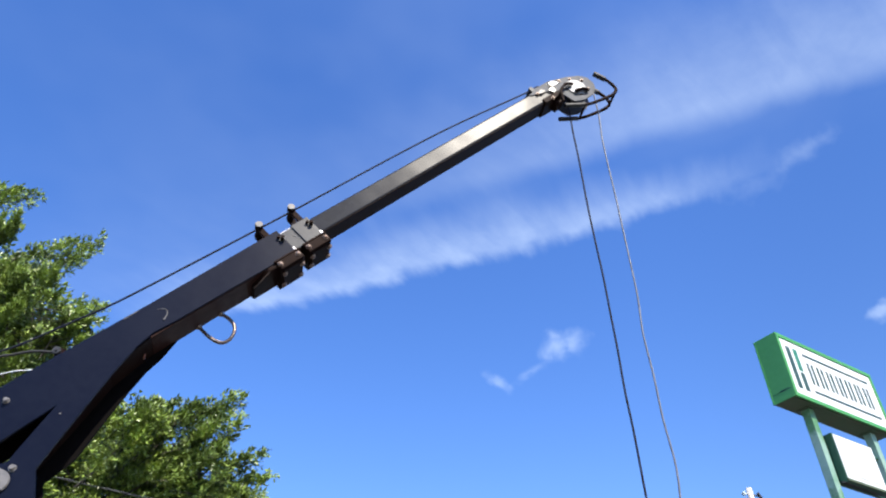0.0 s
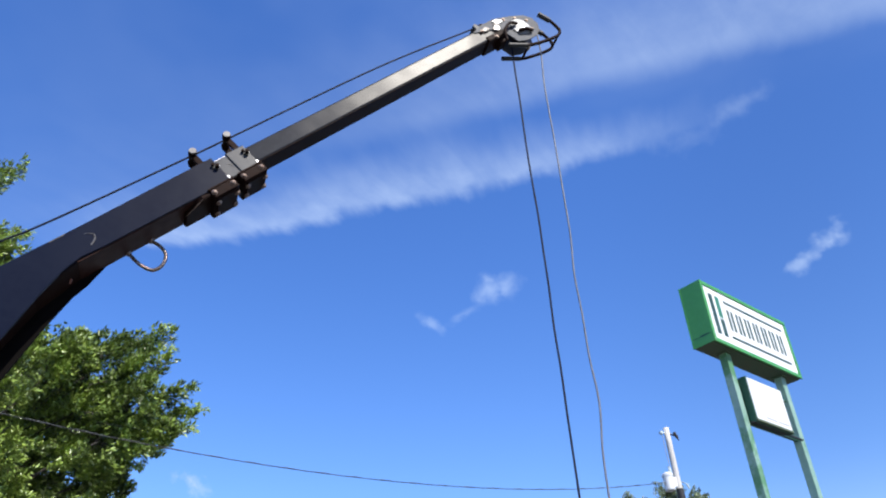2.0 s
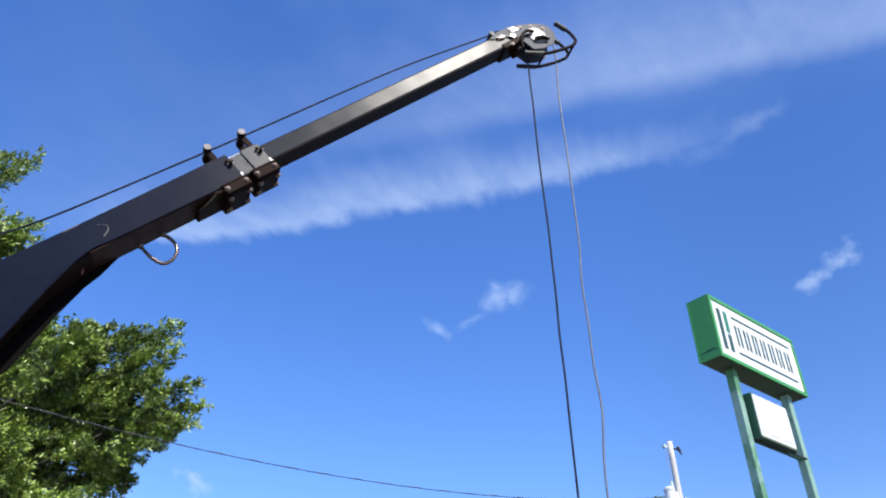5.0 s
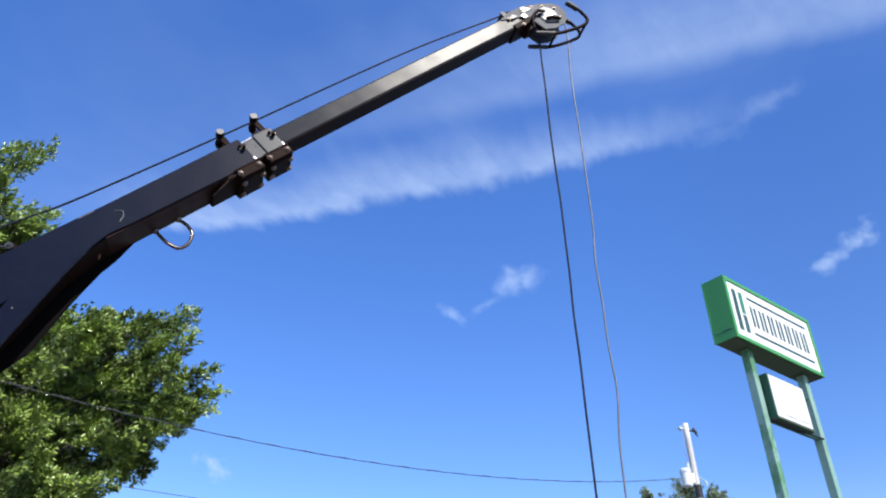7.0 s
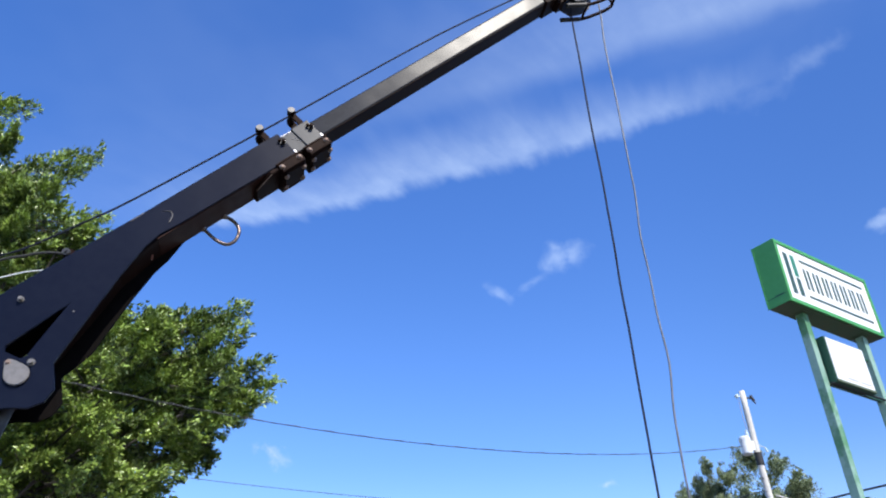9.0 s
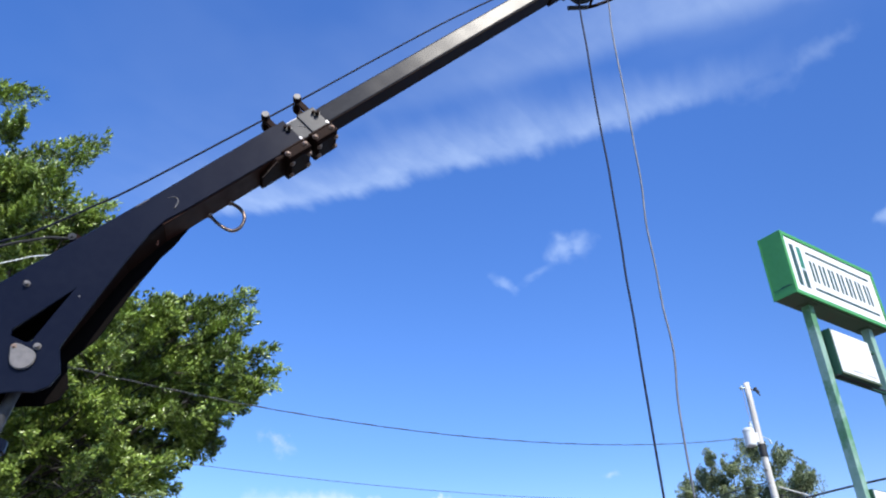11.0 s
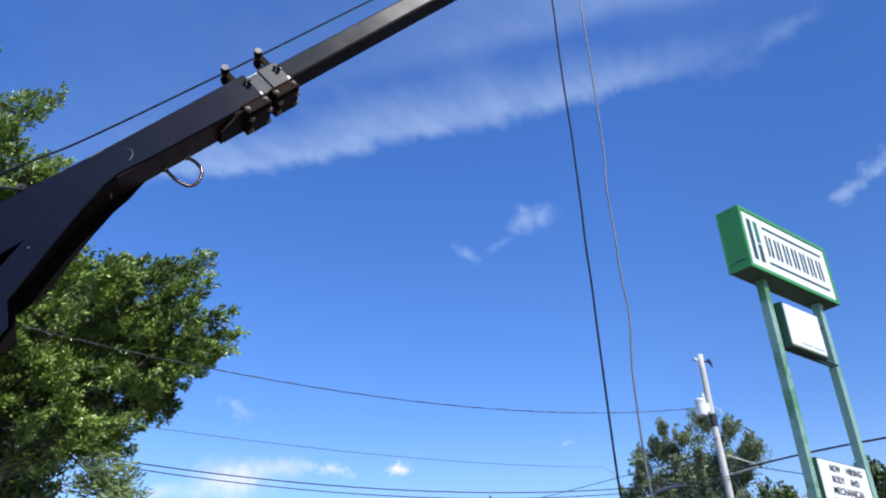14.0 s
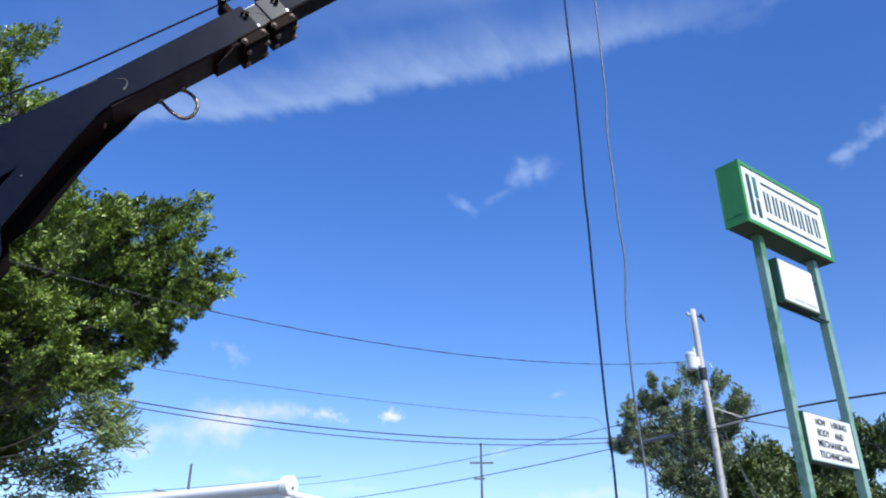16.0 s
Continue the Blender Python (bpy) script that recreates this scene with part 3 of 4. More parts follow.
head = part("boom_head", join(*(plate(B, [on_cheek(s, h) for s, h in CHEEK], o0, o1, 0.003) for o0, o1 in ((-0.030, -0.018), (-0.182, -0.170)))), HEADGREY, crane,
            "grey scuffed cheek plates of the boom head")
# Dark block standing in for the shaded underside at the boom's end.
part("dark_boom_end", block(B, (H0 + 2.12, -0.106, -0.184), (H0 + 2.36, -0.060, -0.016), 0.006), RUSTBLACK, head)
part("head_stop", block(B, (H0 + 2.24, -0.150, -0.15), (H0 + 2.32, -0.104, -0.05), 0.008), RUSTBLACK, head)
for s, h, r in ((2.56, -0.13, 0.115), (2.27, -0.02, 0.06)):
    prof = [(-0.026, r), (-0.018, r), (-0.008, r - 0.022), (0.008, r - 0.022), (0.018, r), (0.026, r)]
    sh = bmesh.new()
    rings = [[sh.verts.new(hp(s + q * math.cos(a), h + q * math.sin(a), -0.1 + z)) for a in (2 * math.pi * k / 36 for k in range(36))] for z, q in prof]
    for r0, r1 in zip(rings, rings[1:]):
        for k in range(36):
            sh.faces.new((r0[k], r0[(k + 1) % 36], r1[(k + 1) % 36], r1[k]))
    sh.faces.new(rings[0][::-1]), sh.faces.new(rings[-1])
    wheel = part("sheave", sh, GREYPLATE, head)
    part("axle", round_part(B, H0 + 2.35 + (s - 2.35) * 0.82, -0.10 + (h + 0.10) * 0.82, -0.19, -0.006, 0.022, 18), STEEL, wheel)
# pale disc added on the cheek where the sheave shows
part("sheave_disc", round_part(B, *on_cheek(2.58, -0.15), -0.019, -0.009, 0.088, 32, 0.004), HEADPALE, head, "pale round disc in place of the sheave")
# patches, levers and fasteners on the cheek; the pale patches are painted glare
for pts, mt in (([(2.14, 0.035), (2.18, 0.05), (2.22, 0.0), (2.17, -0.01)], PALEPLATE), ([(2.32, 0.075), (2.40, 0.07), (2.46, 0.01), (2.37, 0.01)], PLEX),
                ([(2.10, 0.02), (2.14, 0.035), (2.19, 0.0), (2.14, -0.01)], PALEPLATE), ([(2.44, -0.09), (2.53, -0.07), (2.57, -0.11), (2.47, -0.125)], GREYPLATE),
                ([(2.24, -0.015), (2.30, 0.005), (2.35, -0.05), (2.28, -0.07)], PALEPLATE), ([(2.30, 0.03), (2.34, 0.04), (2.38, 0.0), (2.33, -0.01)], PALEPLATE)):
    part("cheek_patch", plate(B, [on_cheek(s, h) for s, h in pts], -0.018, -0.008, 0.003), mt, head)
part("lever", tube(curve_points([hp(2.22, -0.20, 0.0), hp(2.30, -0.10, 0.012), hp(2.42, -0.055, 0.015), hp(2.50, -0.09, 0.01)], 5), 0.013, 10), RUSTBLACK, head)
part("lever", tube(curve_points([hp(2.46, -0.17, 0.0), hp(2.53, -0.19, 0.01), hp(2.60, -0.235, 0.0)], 5), 0.014, 10), RUSTBLACK, head)
for s, h in ((2.62, -0.02), (2.48, 0.03), (2.73, -0.11), (2.68, -0.24), (2.2, -0.12), (2.10, 0.02)):
    bolt(head, *on_cheek(s, h), -0.018, 0.011, 0.015)
part("top_roller", join(tube([hp(2.16, 0.15, -0.17), hp(2.16, 0.15, -0.06)], 0.018, 14), block(B, (H0 + 2.17, 0.03, -0.07), (H0 + 2.215, 0.115, -0.058), 0.004)), GREYPLATE, head)
# bent guard bars either side of the head, with sleeved ends
for o in (-0.025, -0.172):
    path = [hp(2.22, -0.235, o), hp(2.28, -0.268, o), hp(2.42, -0.345, o), hp(2.60, -0.385, o), hp(2.80, -0.408, o), hp(2.90, -0.385, o), hp(2.935, -0.32, o), hp(2.935, -0.2, o), hp(2.90, -0.10, o)]
    gb = part("guard_bar", tube(curve_points(path, 4), 0.0135, 10), RUSTBLACK, head, "", True)
    part("sleeve", tube([hp(2.22, -0.235, o), hp(2.40, -0.335, o)], 0.018, 12), RUBBER, gb)
    part("sleeve", tube([hp(2.935, -0.215, o), hp(2.895, -0.085, o)], 0.022, 12), RUBBER, gb)
for s, h in ((2.42, -0.345), (2.88, -0.395)):
    part("cross_bar", tube([hp(s, h, -0.025), hp(s, h, -0.172)], 0.010, 10), RUSTBLACK, head)

# winch rope along the top of the boom, and the two falls of rope below the head
part("winch_rope", tube(curve_points([bp(-2.5, 0.62), bp(-1.95, 0.43), bp(-1.65, 0.330), bp(-1.5, 0.284), bp(-1.2, 0.250), bp(-0.9, 0.223), bp(-0.03, 0.202), bp(MID, 0.198), bp(1.6, 0.182), hp(2.10, 0.165), hp(2.30, 0.16),
                                     hp(2.50, 0.02)], 8), 0.0062, 8), DARKROPE, crane, "dark steel winch rope above the boom", True)
HOOK_Z = 1.95
fall_a, fall_b = hp(2.345, -0.22), hp(2.79, -0.20)
mid_fall = (fall_a + fall_b) / 2
gap = Vector((fall_b.x - fall_a.x, fall_b.y - fall_a.y, 0)).normalized()
rnd = random.Random(4)
# Both falls are one rope; the paler one carries a painted glint.
for top_at, side, mt, thick, sway in ((fall_a, -0.10, DARKROPE, 0.0068, 0.006), (fall_b, 0.075, GLINTROPE, 0.0064, 0.011)):
    end = Vector((mid_fall.x, mid_fall.y, HOOK_Z)) + gap * side
    pts = [top_at.lerp(end, k / 16) + gap * rnd.uniform(-sway, sway) * (0 < k < 16) for k in range(17)]
    if mt is GLINTROPE:      # the live fall keeps a kink from the drum
        pts[11] += gap * 0.022
        pts[13] -= gap * 0.012
    part("rope_fall", tube(curve_points(pts, 4), thick, 8), mt, crane, "steel wire rope hanging straight from the boom head", True)

# hook block at the rope's end
hb_at = Vector((mid_fall.x, mid_fall.y, HOOK_Z - 0.26))
hook = thing("hook_block", hb_at, "black single-sheave hook block with a worn orange swivel hook", "hook block")
HB = Matrix.LocRotScale(hb_at, None, None) @ Matrix(((gap.x, 0, gap.y, 0), (gap.y, 0, -gap.x, 0), (0, 1, 0, 0), (0, 0, 0, 1)))
BODY = [(-0.10, 0.26), (-0.135, 0.20), (-0.14, 0.05), (-0.10, -0.12), (-0.045, -0.20), (0.045, -0.20), (0.10, -0.12), (0.14, 0.05), (0.135, 0.20), (0.10, 0.26)]
for z0, z1 in ((-0.055, -0.040), (0.040, 0.055)):
    chk = part("cheek", plate(HB, BODY, z0, z1, 0.004), BOOM, hook)
    for x, y, r in ((0, 0.05, 0.035), (-0.07, 0.16, 0.022), (0.06, -0.03, 0.022), (0.0, -0.15, 0.026), (0.05, 0.21, 0.024)):
        part("bolt", round_part(HB, x, y, *((z1, z1 + 0.014) if z1 > 0 else (z0 - 0.014, z0)), r, 12), STEEL, chk)
    part("sticker", plate(HB, [(-0.10, -0.02), (-0.02, -0.02), (0.0, -0.09), (-0.075, -0.09)], *((z1 + 0.0005, z1 + 0.003) if z1 > 0 else (z0 - 0.003, z0 - 0.0005)), 0), PLEX, chk)
part("sheave", round_part(HB, 0, 0.08, -0.035, 0.035, 0.12, 32, 0.01), RUSTBLACK, hook)
part("swivel", join(round_part(HB @ pose(0, 0, 0, 90), 0, 0, 0.19, 0.27, 0.045, 16, 0.008), block(HB, (-0.055, -0.27, -0.035), (0.055, -0.20, 0.035), 0.012)), ORANGE, hook)
hk = [HB @ Vector(v) for v in ((0, -0.26, 0), (0, -0.33, 0), (0.05, -0.38, 0), (0.065, -0.45, 0), (0.02, -0.51, 0), (-0.05, -0.49, 0), (-0.075, -0.43, 0))]
part("hook", tube(curve_points(hk, 5), [0.024] * 12 + [0.030] * 10 + [0.022 - 0.0018 * k for k in range(9)], 12), ORANGE, hook, "worn orange painted steel hook", True)

# ---- pole sign ----
SA = radians(34.1)
SIGN = Matrix.Translation((5.75, 11.42, 0)) @ Matrix(((math.cos(SA), -math.sin(SA), 0, 0), (math.sin(SA), math.cos(SA), 0, 0), (0, 0, 1, 0), (0, 0, 0, 1)))
# x along the sign, y into it (the front is at negative y), z up
ZB, ZT, SW, SD = 5.95 + EYE, 7.165 + EYE, 2.82, 0.207
sign = thing("pole_sign", SIGN @ Vector((1.5, 0, 0)), "tall green pole sign with white faces on two square posts", "sign")
cab = part("cabinet", join(block(SIGN, (0, -SD + 0.004, ZB + 0.02), (SW, SD - 0.004, ZT), 0.006)), GREEN, sign, "green sheet-metal sign cabinet")
part("soffit", block(SIGN, (0.015, -SD + 0.02, ZB), (SW - 0.015, SD - 0.02, ZB + 0.024), 0.003), SOFFIT, cab)
part("seam", block(SIGN, (-0.0035, -SD + 0.01, ZB + 0.158), (0.004, SD - 0.03, ZB + 0.168), 0.001), DARKGREEN, cab)
part("seam", block(SIGN, (-0.0045, -0.15, ZB + 0.170), (0.004, 0.02, ZB + 0.186), 0.002), DARKGREEN, cab)
part("edge_trim", block(SIGN, (-0.008, -SD - 0.002, ZB), (0.006, SD, ZB + 0.022), 0.003), GREEN, cab)
part("edge_trim", block(SIGN, (-0.008, SD - 0.026, ZB + 0.024), (0.006, SD, ZT), 0.003), GREEN, cab)
FR = 0.075
for lo, hi in (((0, ZB), (SW, ZB + FR)), ((0, ZT - FR), (SW, ZT)), ((0, ZB + FR), (FR, ZT - FR)), ((SW - FR, ZB + FR), (SW, ZT - FR))):
    part("face_frame", block(SIGN, (lo[0] + 0.001, -SD - 0.03, lo[1] + 0.001), (hi[0] - 0.001, -SD + 0.006, hi[1] - 0.001), 0.006), GREEN, cab)
face = part("sign_face", block(SIGN, (FR - 0.01, -SD - 0.012, ZB + FR - 0.01), (SW - FR + 0.01, -SD + 0.004, ZT - FR + 0.01), 0), PLEX, cab, "white plastic sign face")
FY = -SD - 0.0155


def strip(x0, z0, x1, z1, mt, name="letter_bar"):
    """A flat upright bar on the sign face, from (x0, z0) to (x1, z1)."""
    m = SIGN @ Matrix(((1, 0, 0, 0), (0, 0, -1, FY), (0, 1, 0, 0), (0, 0, 0, 1)))
    part(name, plate(m, [(x0, z0), (x1, z0), (x1, z1), (x0, z1)], -0.0032, 0.0032, 0), mt, face)


mid_z = (ZB + ZT) / 2
# the lettering of the name stands as plain bars: one tall, seven shorter
strip(0.20, mid_z - 0.40, 0.31, mid_z + 0.40, INK)
strip(0.40, mid_z - 0.02, 0.51, mid_z + 0.40, INKGREEN)
strip(0.40, mid_z - 0.40, 0.51, mid_z - 0.06, INK)
for k in range(7):
    x = 0.69 + 0.274 * k
    strip(x, mid_z - 0.205, x + 0.058, mid_z + 0.205, INK)
    strip(x + 0.115, mid_z - 0.205, x + 0.173, mid_z + 0.205, INK)
strip(0.66, mid_z + 0.335, 2.60, mid_z + 0.378, INK, "rule")
strip(0.66, mid_z - 0.378, 2.60, mid_z - 0.335, INK, "rule")

# posts
for x in (0.607, 2.385):
    post = part("post", block(SIGN, (x - 0.072, -0.072, 0), (x + 0.072, 0.072, ZB + 0.02), 0.010, 3), POLEGREEN, sign, "faded green square steel post")
    part("cap_plate", block(SIGN, (x - 0.12, -0.12, ZB - 0.018), (x + 0.12, 0.12, ZB + 0.002), 0.004), SOFFIT, post)
part("hose_clamp", block(SIGN, (0.607 - 0.076, -0.076, 3.05), (0.607 + 0.076, 0.076, 3.07), 0.004), RUSTBLACK, sign)

# small lit box between the posts
bx0, bx1, bz0, bz1, by = 0.73, 1.86, 4.68 + EYE, 5.50 + EYE, -0.185
along_box = SIGN @ Matrix(((0, 0, 1, 0), (1, 0, 0, 0), (0, 1, 0, 0), (0, 0, 0, 1)))
box = part("light_box", plate(along_box, [(by, bz0 + 0.008), (by + 0.05, bz0), (0.05, bz0 + 0.085), (0.05, bz1), (by, bz1)], bx0, bx1, 0.008), DARKGREEN, sign, "small dark green light box with a white face")
bf = part("box_face", block(SIGN, (bx0 + 0.03, by - 0.012, bz0 + 0.055), (bx1 - 0.02, by + 0.006, bz1 - 0.02), 0.003), PLEX, box)
part("drip_rail", block(SIGN, (bx0 + 0.004, by - 0.022, bz0 + 0.010), (bx1 - 0.004, by + 0.004, bz0 + 0.052), 0.006), SOFFIT, box)
part("shelf_bar", block(SIGN, (bx0 - 0.05, by + 0.05, bz0 - 0.012), (bx1 + 0.42, by + 0.09, bz0 + 0.012), 0.003), BLACKBAND, box)
for x0, x1 in ((0.62, 0.93), (1.00, 1.32)):
    part("print_bar", block(SIGN, (bx0 + x0 - 0.28, by - 0.0155, bz0 + 0.115), (bx0 + x1 - 0.28, by - 0.0115, bz0 + 0.145), 0), FAINTINK, bf)
for z in (bz0 + 0.02, bz1 - 0.06):
    part("bracket", block(SIGN, (0.66, -0.03, z), (2.34, 0.03, z + 0.045), 0.004), DARKGREEN, sign)

# letter board low on the posts
lx0, lx1, lz0, lz1, ly = 0.675, 2.115, 2.10 + EYE, 2.865 + EYE, -0.13
board = part("letter_board", block(SIGN, (lx0 - 0.02, ly, lz0), (lx1 + 0.02, 0.02, lz1), 0.008), DARKGREEN, sign, "white changeable letter board in a green frame")
lf = part("board_face", block(SIGN, (lx0, ly - 0.010, lz0 + 0.022), (lx1, ly + 0.004, lz1 - 0.018), 0.002), PLEX, board)
part("board_rail", block(SIGN, (lx0 - 0.01, ly - 0.018, lz0 + 0.002), (lx1 + 0.01, ly + 0.002, lz0 + 0.02), 0.003), POLEGREEN, board)
for z in (lz0 + 0.12, lz1 - 0.16):
    part("bracket", block(SIGN, (0.66, -0.03, z), (2.34, 0.03, z + 0.05), 0.004), POLEGREEN, sign)


def words(text, x, z, high, wide):
    """A line of black letters on the letter board, fitted to a width."""
    cu = bpy.data.curves.new("words", "FONT")
    cu.body, cu.size, cu.extrude, cu.offset = text, 1.0, 0.0, 0.022
    tmp = new("words", cu)
    bpy.context.view_layer.update()
    me = bpy.data.meshes.new_from_object(tmp.evaluated_get(bpy.context.evaluated_depsgraph_get()))
    bpy.data.objects.remove(tmp)
    bm = bmesh.new()
    bm.from_mesh(me)
    bpy.data.meshes.remove(me)
    xs, ys = [v.co.x for v in bm.verts], [v.co.y for v in bm.verts]
    out = bmesh.ops.extrude_face_region(bm, geom=list(bm.faces))
    bmesh.ops.translate(bm, verts=[v for v in out["geom"] if isinstance(v, bmesh.types.BMVert)], vec=(0, 0, 0.003))
    fit_ = Matrix.Translation((x, z, 0)) @ Matrix.Diagonal((wide / (max(xs) - min(xs)), high / (max(ys) - min(ys)), 1, 1)) @ Matrix.Translation((-min(xs), -min(ys), 0))
    m = SIGN @ Matrix(((1, 0, 0, 0), (0, 0, -1, ly - 0.0125), (0, 1, 0, 0), (0, 0, 0, 1)))
    bmesh.ops.transform(bm, matrix=m @ fit_, verts=bm.verts)
    part("words", bm, BLACKINK, lf)


row_h = 0.108
for text, x, z, wide in (("NOW", 0.34, 0.585, 0.31), ("HIRING", 0.82, 0.585, 0.48), ("BODY", 0.34, 0.415, 0.36), ("AND", 0.86, 0.415, 0.28),
                         ("MECHANICAL", 0.30, 0.245, 0.93), ("TECHNICIANS", 0.28, 0.075, 0.98)):
    words(text, lx0 + x - 0.03, lz0 + z, row_h, wide)

# ---- utility pole ----
PX, PY = polar(22.95, 24.5).xy
PW = Matrix.Translation((PX, PY, 0))
pole = thing("utility_pole", (PX, PY, 0), "weathered grey wooden utility pole with a transformer can", "utility pole")
wood = part("pole_shaft", tube([(PX + 0.03 - 0.017 * z + 0.012 * math.sin(z * 1.3), PY, z) for z in [k * 0.4955 for k in range(0, 22)]], [0.128 - 0.0020 * k for k in range(22)], 18), POLEWOOD, pole, "", True)
part("black_wrap", tube([(PX - 0.107, PY, 6.50 + EYE), (PX - 0.114, PY, 6.88 + EYE)], 0.112, 18), BLACKBAND, pole, "black wrap band on the shaft")
tz = 6.80 + EYE
tank = part("transformer", join(tube([(PX - 0.46, PY - 0.12, tz), (PX - 0.46, PY - 0.12, tz + 0.03), (PX - 0.46, PY - 0.12, tz + 0.44), (PX - 0.46, PY - 0.12, tz + 0.50), (PX - 0.46, PY - 0.12, tz + 0.54)],
                                     [0.14, 0.155, 0.165, 0.165, 0.11], 24),
                                tube([(PX - 0.46, PY - 0.12, tz + 0.425), (PX - 0.46, PY - 0.12, tz + 0.455)], 0.176, 24)), TANK, pole, "pale grey transformer can")
part("bushing", tube([(PX - 0.37, PY - 0.16, tz + 0.52), (PX - 0.37, PY - 0.16, tz + 0.60), (PX - 0.37, PY - 0.16, tz + 0.66), (PX - 0.37, PY - 0.16, tz + 0.72)], [0.045, 0.055, 0.035, 0.045], 12), PORCELAIN, tank)
part("tank_bracket", block(PW, (-0.35, -0.13, tz + 0.12), (-0.20, -0.05, tz + 0.40), 0.01), TANK, tank)
for dx, dz in ((-0.50, 0.36), (-0.50, 0.44)):
    part("terminal", tube([(PX - 0.53, PY - 0.14, tz + dz - 0.04), (PX + dx - 0.11, PY - 0.16, tz + dz)], 0.028, 8), RUBBER, tank)
tp = 10.50
part("cutout", join(tube([(PX + 0.07, PY - 0.05, tp - 0.26), (PX + 0.15, PY - 0.05, tp - 0.44)], 0.045, 10), tube([(PX - 0.05, PY, tp - 0.30), (PX + 0.10, PY - 0.03, tp - 0.36)], 0.026, 8),
                    tube([(PX + 0.13, PY - 0.06, tp - 0.46), (PX + 0.18, PY - 0.06, tp - 0.52)], 0.024, 8)), BLACKBAND, pole, "dark fuse cutout on the pole top")
part("insulator", join(tube([(PX - 0.16, PY, tp - 0.24), (PX - 0.34, PY - 0.02, tp - 0.28)], 0.022, 8), tube([(PX - 0.30, PY - 0.02, tp - 0.30), (PX - 0.36, PY - 0.02, tp - 0.22)], 0.06, 10)), PORCELAIN, pole)
part("jumper_wire", tube(curve_points([(PX - 0.30, PY - 0.02, tp - 0.27), (PX - 0.34, PY - 0.1, tp - 0.9), (PX - 0.33, PY - 0.15, tp - 1.4), (PX - 0.37, PY - 0.16, tz + 0.72)], 5), 0.009, 6), TANKDARK, pole)
part("side_bracket", join(tube([(PX - 0.05, PY, 7.12 + EYE), (PX + 0.10, PY - 0.1, 7.0 + EYE)], 0.014, 8), tube([(PX + 0.10, PY - 0.1, 7.0 + EYE), (PX + 0.14, PY - 0.1, 6.86 + EYE)], 0.030, 10)), PORCELAIN, pole)
part("strut", tube([(PX + 0.05, PY - 0.10, 5.62 + EYE), (PX + 0.40, PY - 0.2, 5.46 + EYE), (PX + 0.72, PY - 0.35, 5.30 + EYE)], 0.024, 8), POLEWOOD, pole)
part("strut", tube([(PX + 0.05, PY - 0.10, 5.08 + EYE), (PX + 0.66, PY - 0.6, 5.16 + EYE)], 0.045, 8), POLEWOOD, pole)
part("splice_case", tube([(PX - 1.50, PY + 2.22, 5.09 + EYE), (PX - 0.85, PY + 1.26, 5.11 + EYE)], 0.060, 12), TANKDARK, pole, "grey cable splice case")
for k, (gx, gy) in enumerate(((1.6, -1.3), (2.2, -1.6))):
    part("guy_wire", tube([(PX + 0.08, PY - 0.08, (5.4 - 0.5 * k) + EYE), (PX + gx, PY + gy, 0.0)], 0.012, 6), ALU, pole)

# ---- overhead wires ----
def wire(a, b, sag, r, mt, label):
    pts = spline_wire((a[0], a[1], a[2] + EYE), (b[0], b[1], b[2] + EYE), sag)
    w = thing("overhead_wire", pts[0], label, "wire", "overhead wires")
    part("wire", tube(pts, r, 6), mt, w)
    return w


drop_wire = wire((-9.0, 10.72, 5.66), (PX - 0.50, PY - 0.14, 7.055), 0.915, 0.008, CABLE, "twisted black service wire sagging to the transformer pole")
service = spline_wire((-9.0, 10.72, 5.665 + EYE), (PX - 0.50, PY - 0.14, 7.06 + EYE), 0.915, 90)
part("lashing", tube([p + Vector((0, 0.012 * math.cos(k * 1.9), 0.014 * math.sin(k * 1.9))) for k, p in enumerate(service)], 0.0045, 5), ALU, drop_wire)
far_end = Vector((10.15, 38.69, 9.19))
wire((-15.43, 18.39, 7.10), far_end, 0.6, 0.010, ALU, "thin grey wire reaching over to the far trees")
tail = thing("wire_tail", far_end + Vector((0, 0, EYE)), "loose wire end drooping from the span", "wire")
part("wire", tube(curve_points([far_end + Vector(v) for v in ((0, 0, EYE), (0.45, 0, EYE - 0.35), (0.8, 0, EYE - 1.3), (0.8, 0, EYE - 2.1), (0.55, 0, EYE - 2.7))], 5), 0.010, 5), ALU, tail)
wire((-11.57, 13.79, 4.91), (PX, PY - 0.15, 5.0), 1.05, 0.0125, CABLE, "heavy black communication cable across the lot")
wire((-11.57, 13.79, 4.88), (PX, PY - 0.15, 4.92), 1.14, 0.0105, CABLE, "black communication cable across the lot")
wire((-11.44, 53.8, 6.51), (PX, PY, 5.15), 0.54, 0.015, CABLE, "black street cable running to the distant poles")
wire((17.0, 9.0, 2.92), (PX, PY, 5.13), -0.6, 0.026, CABLE, "thick black street cable bundle")
wire((-14.55, 68.47, 10.22), (PX, PY, 5.84), 0.86, 0.012, ALU, "thin bare wire along the street")
wire((22.0, 13.0, -1.2), (PX, PY, 5.42), -0.5, 0.013, CABLE, "thin black wire leaving the pole")
wire((-27.0, 54.0, 7.1), (-5.2, 59.8, 9.7), 0.2, 0.02, ALU, "distant wire above the trailer roof")

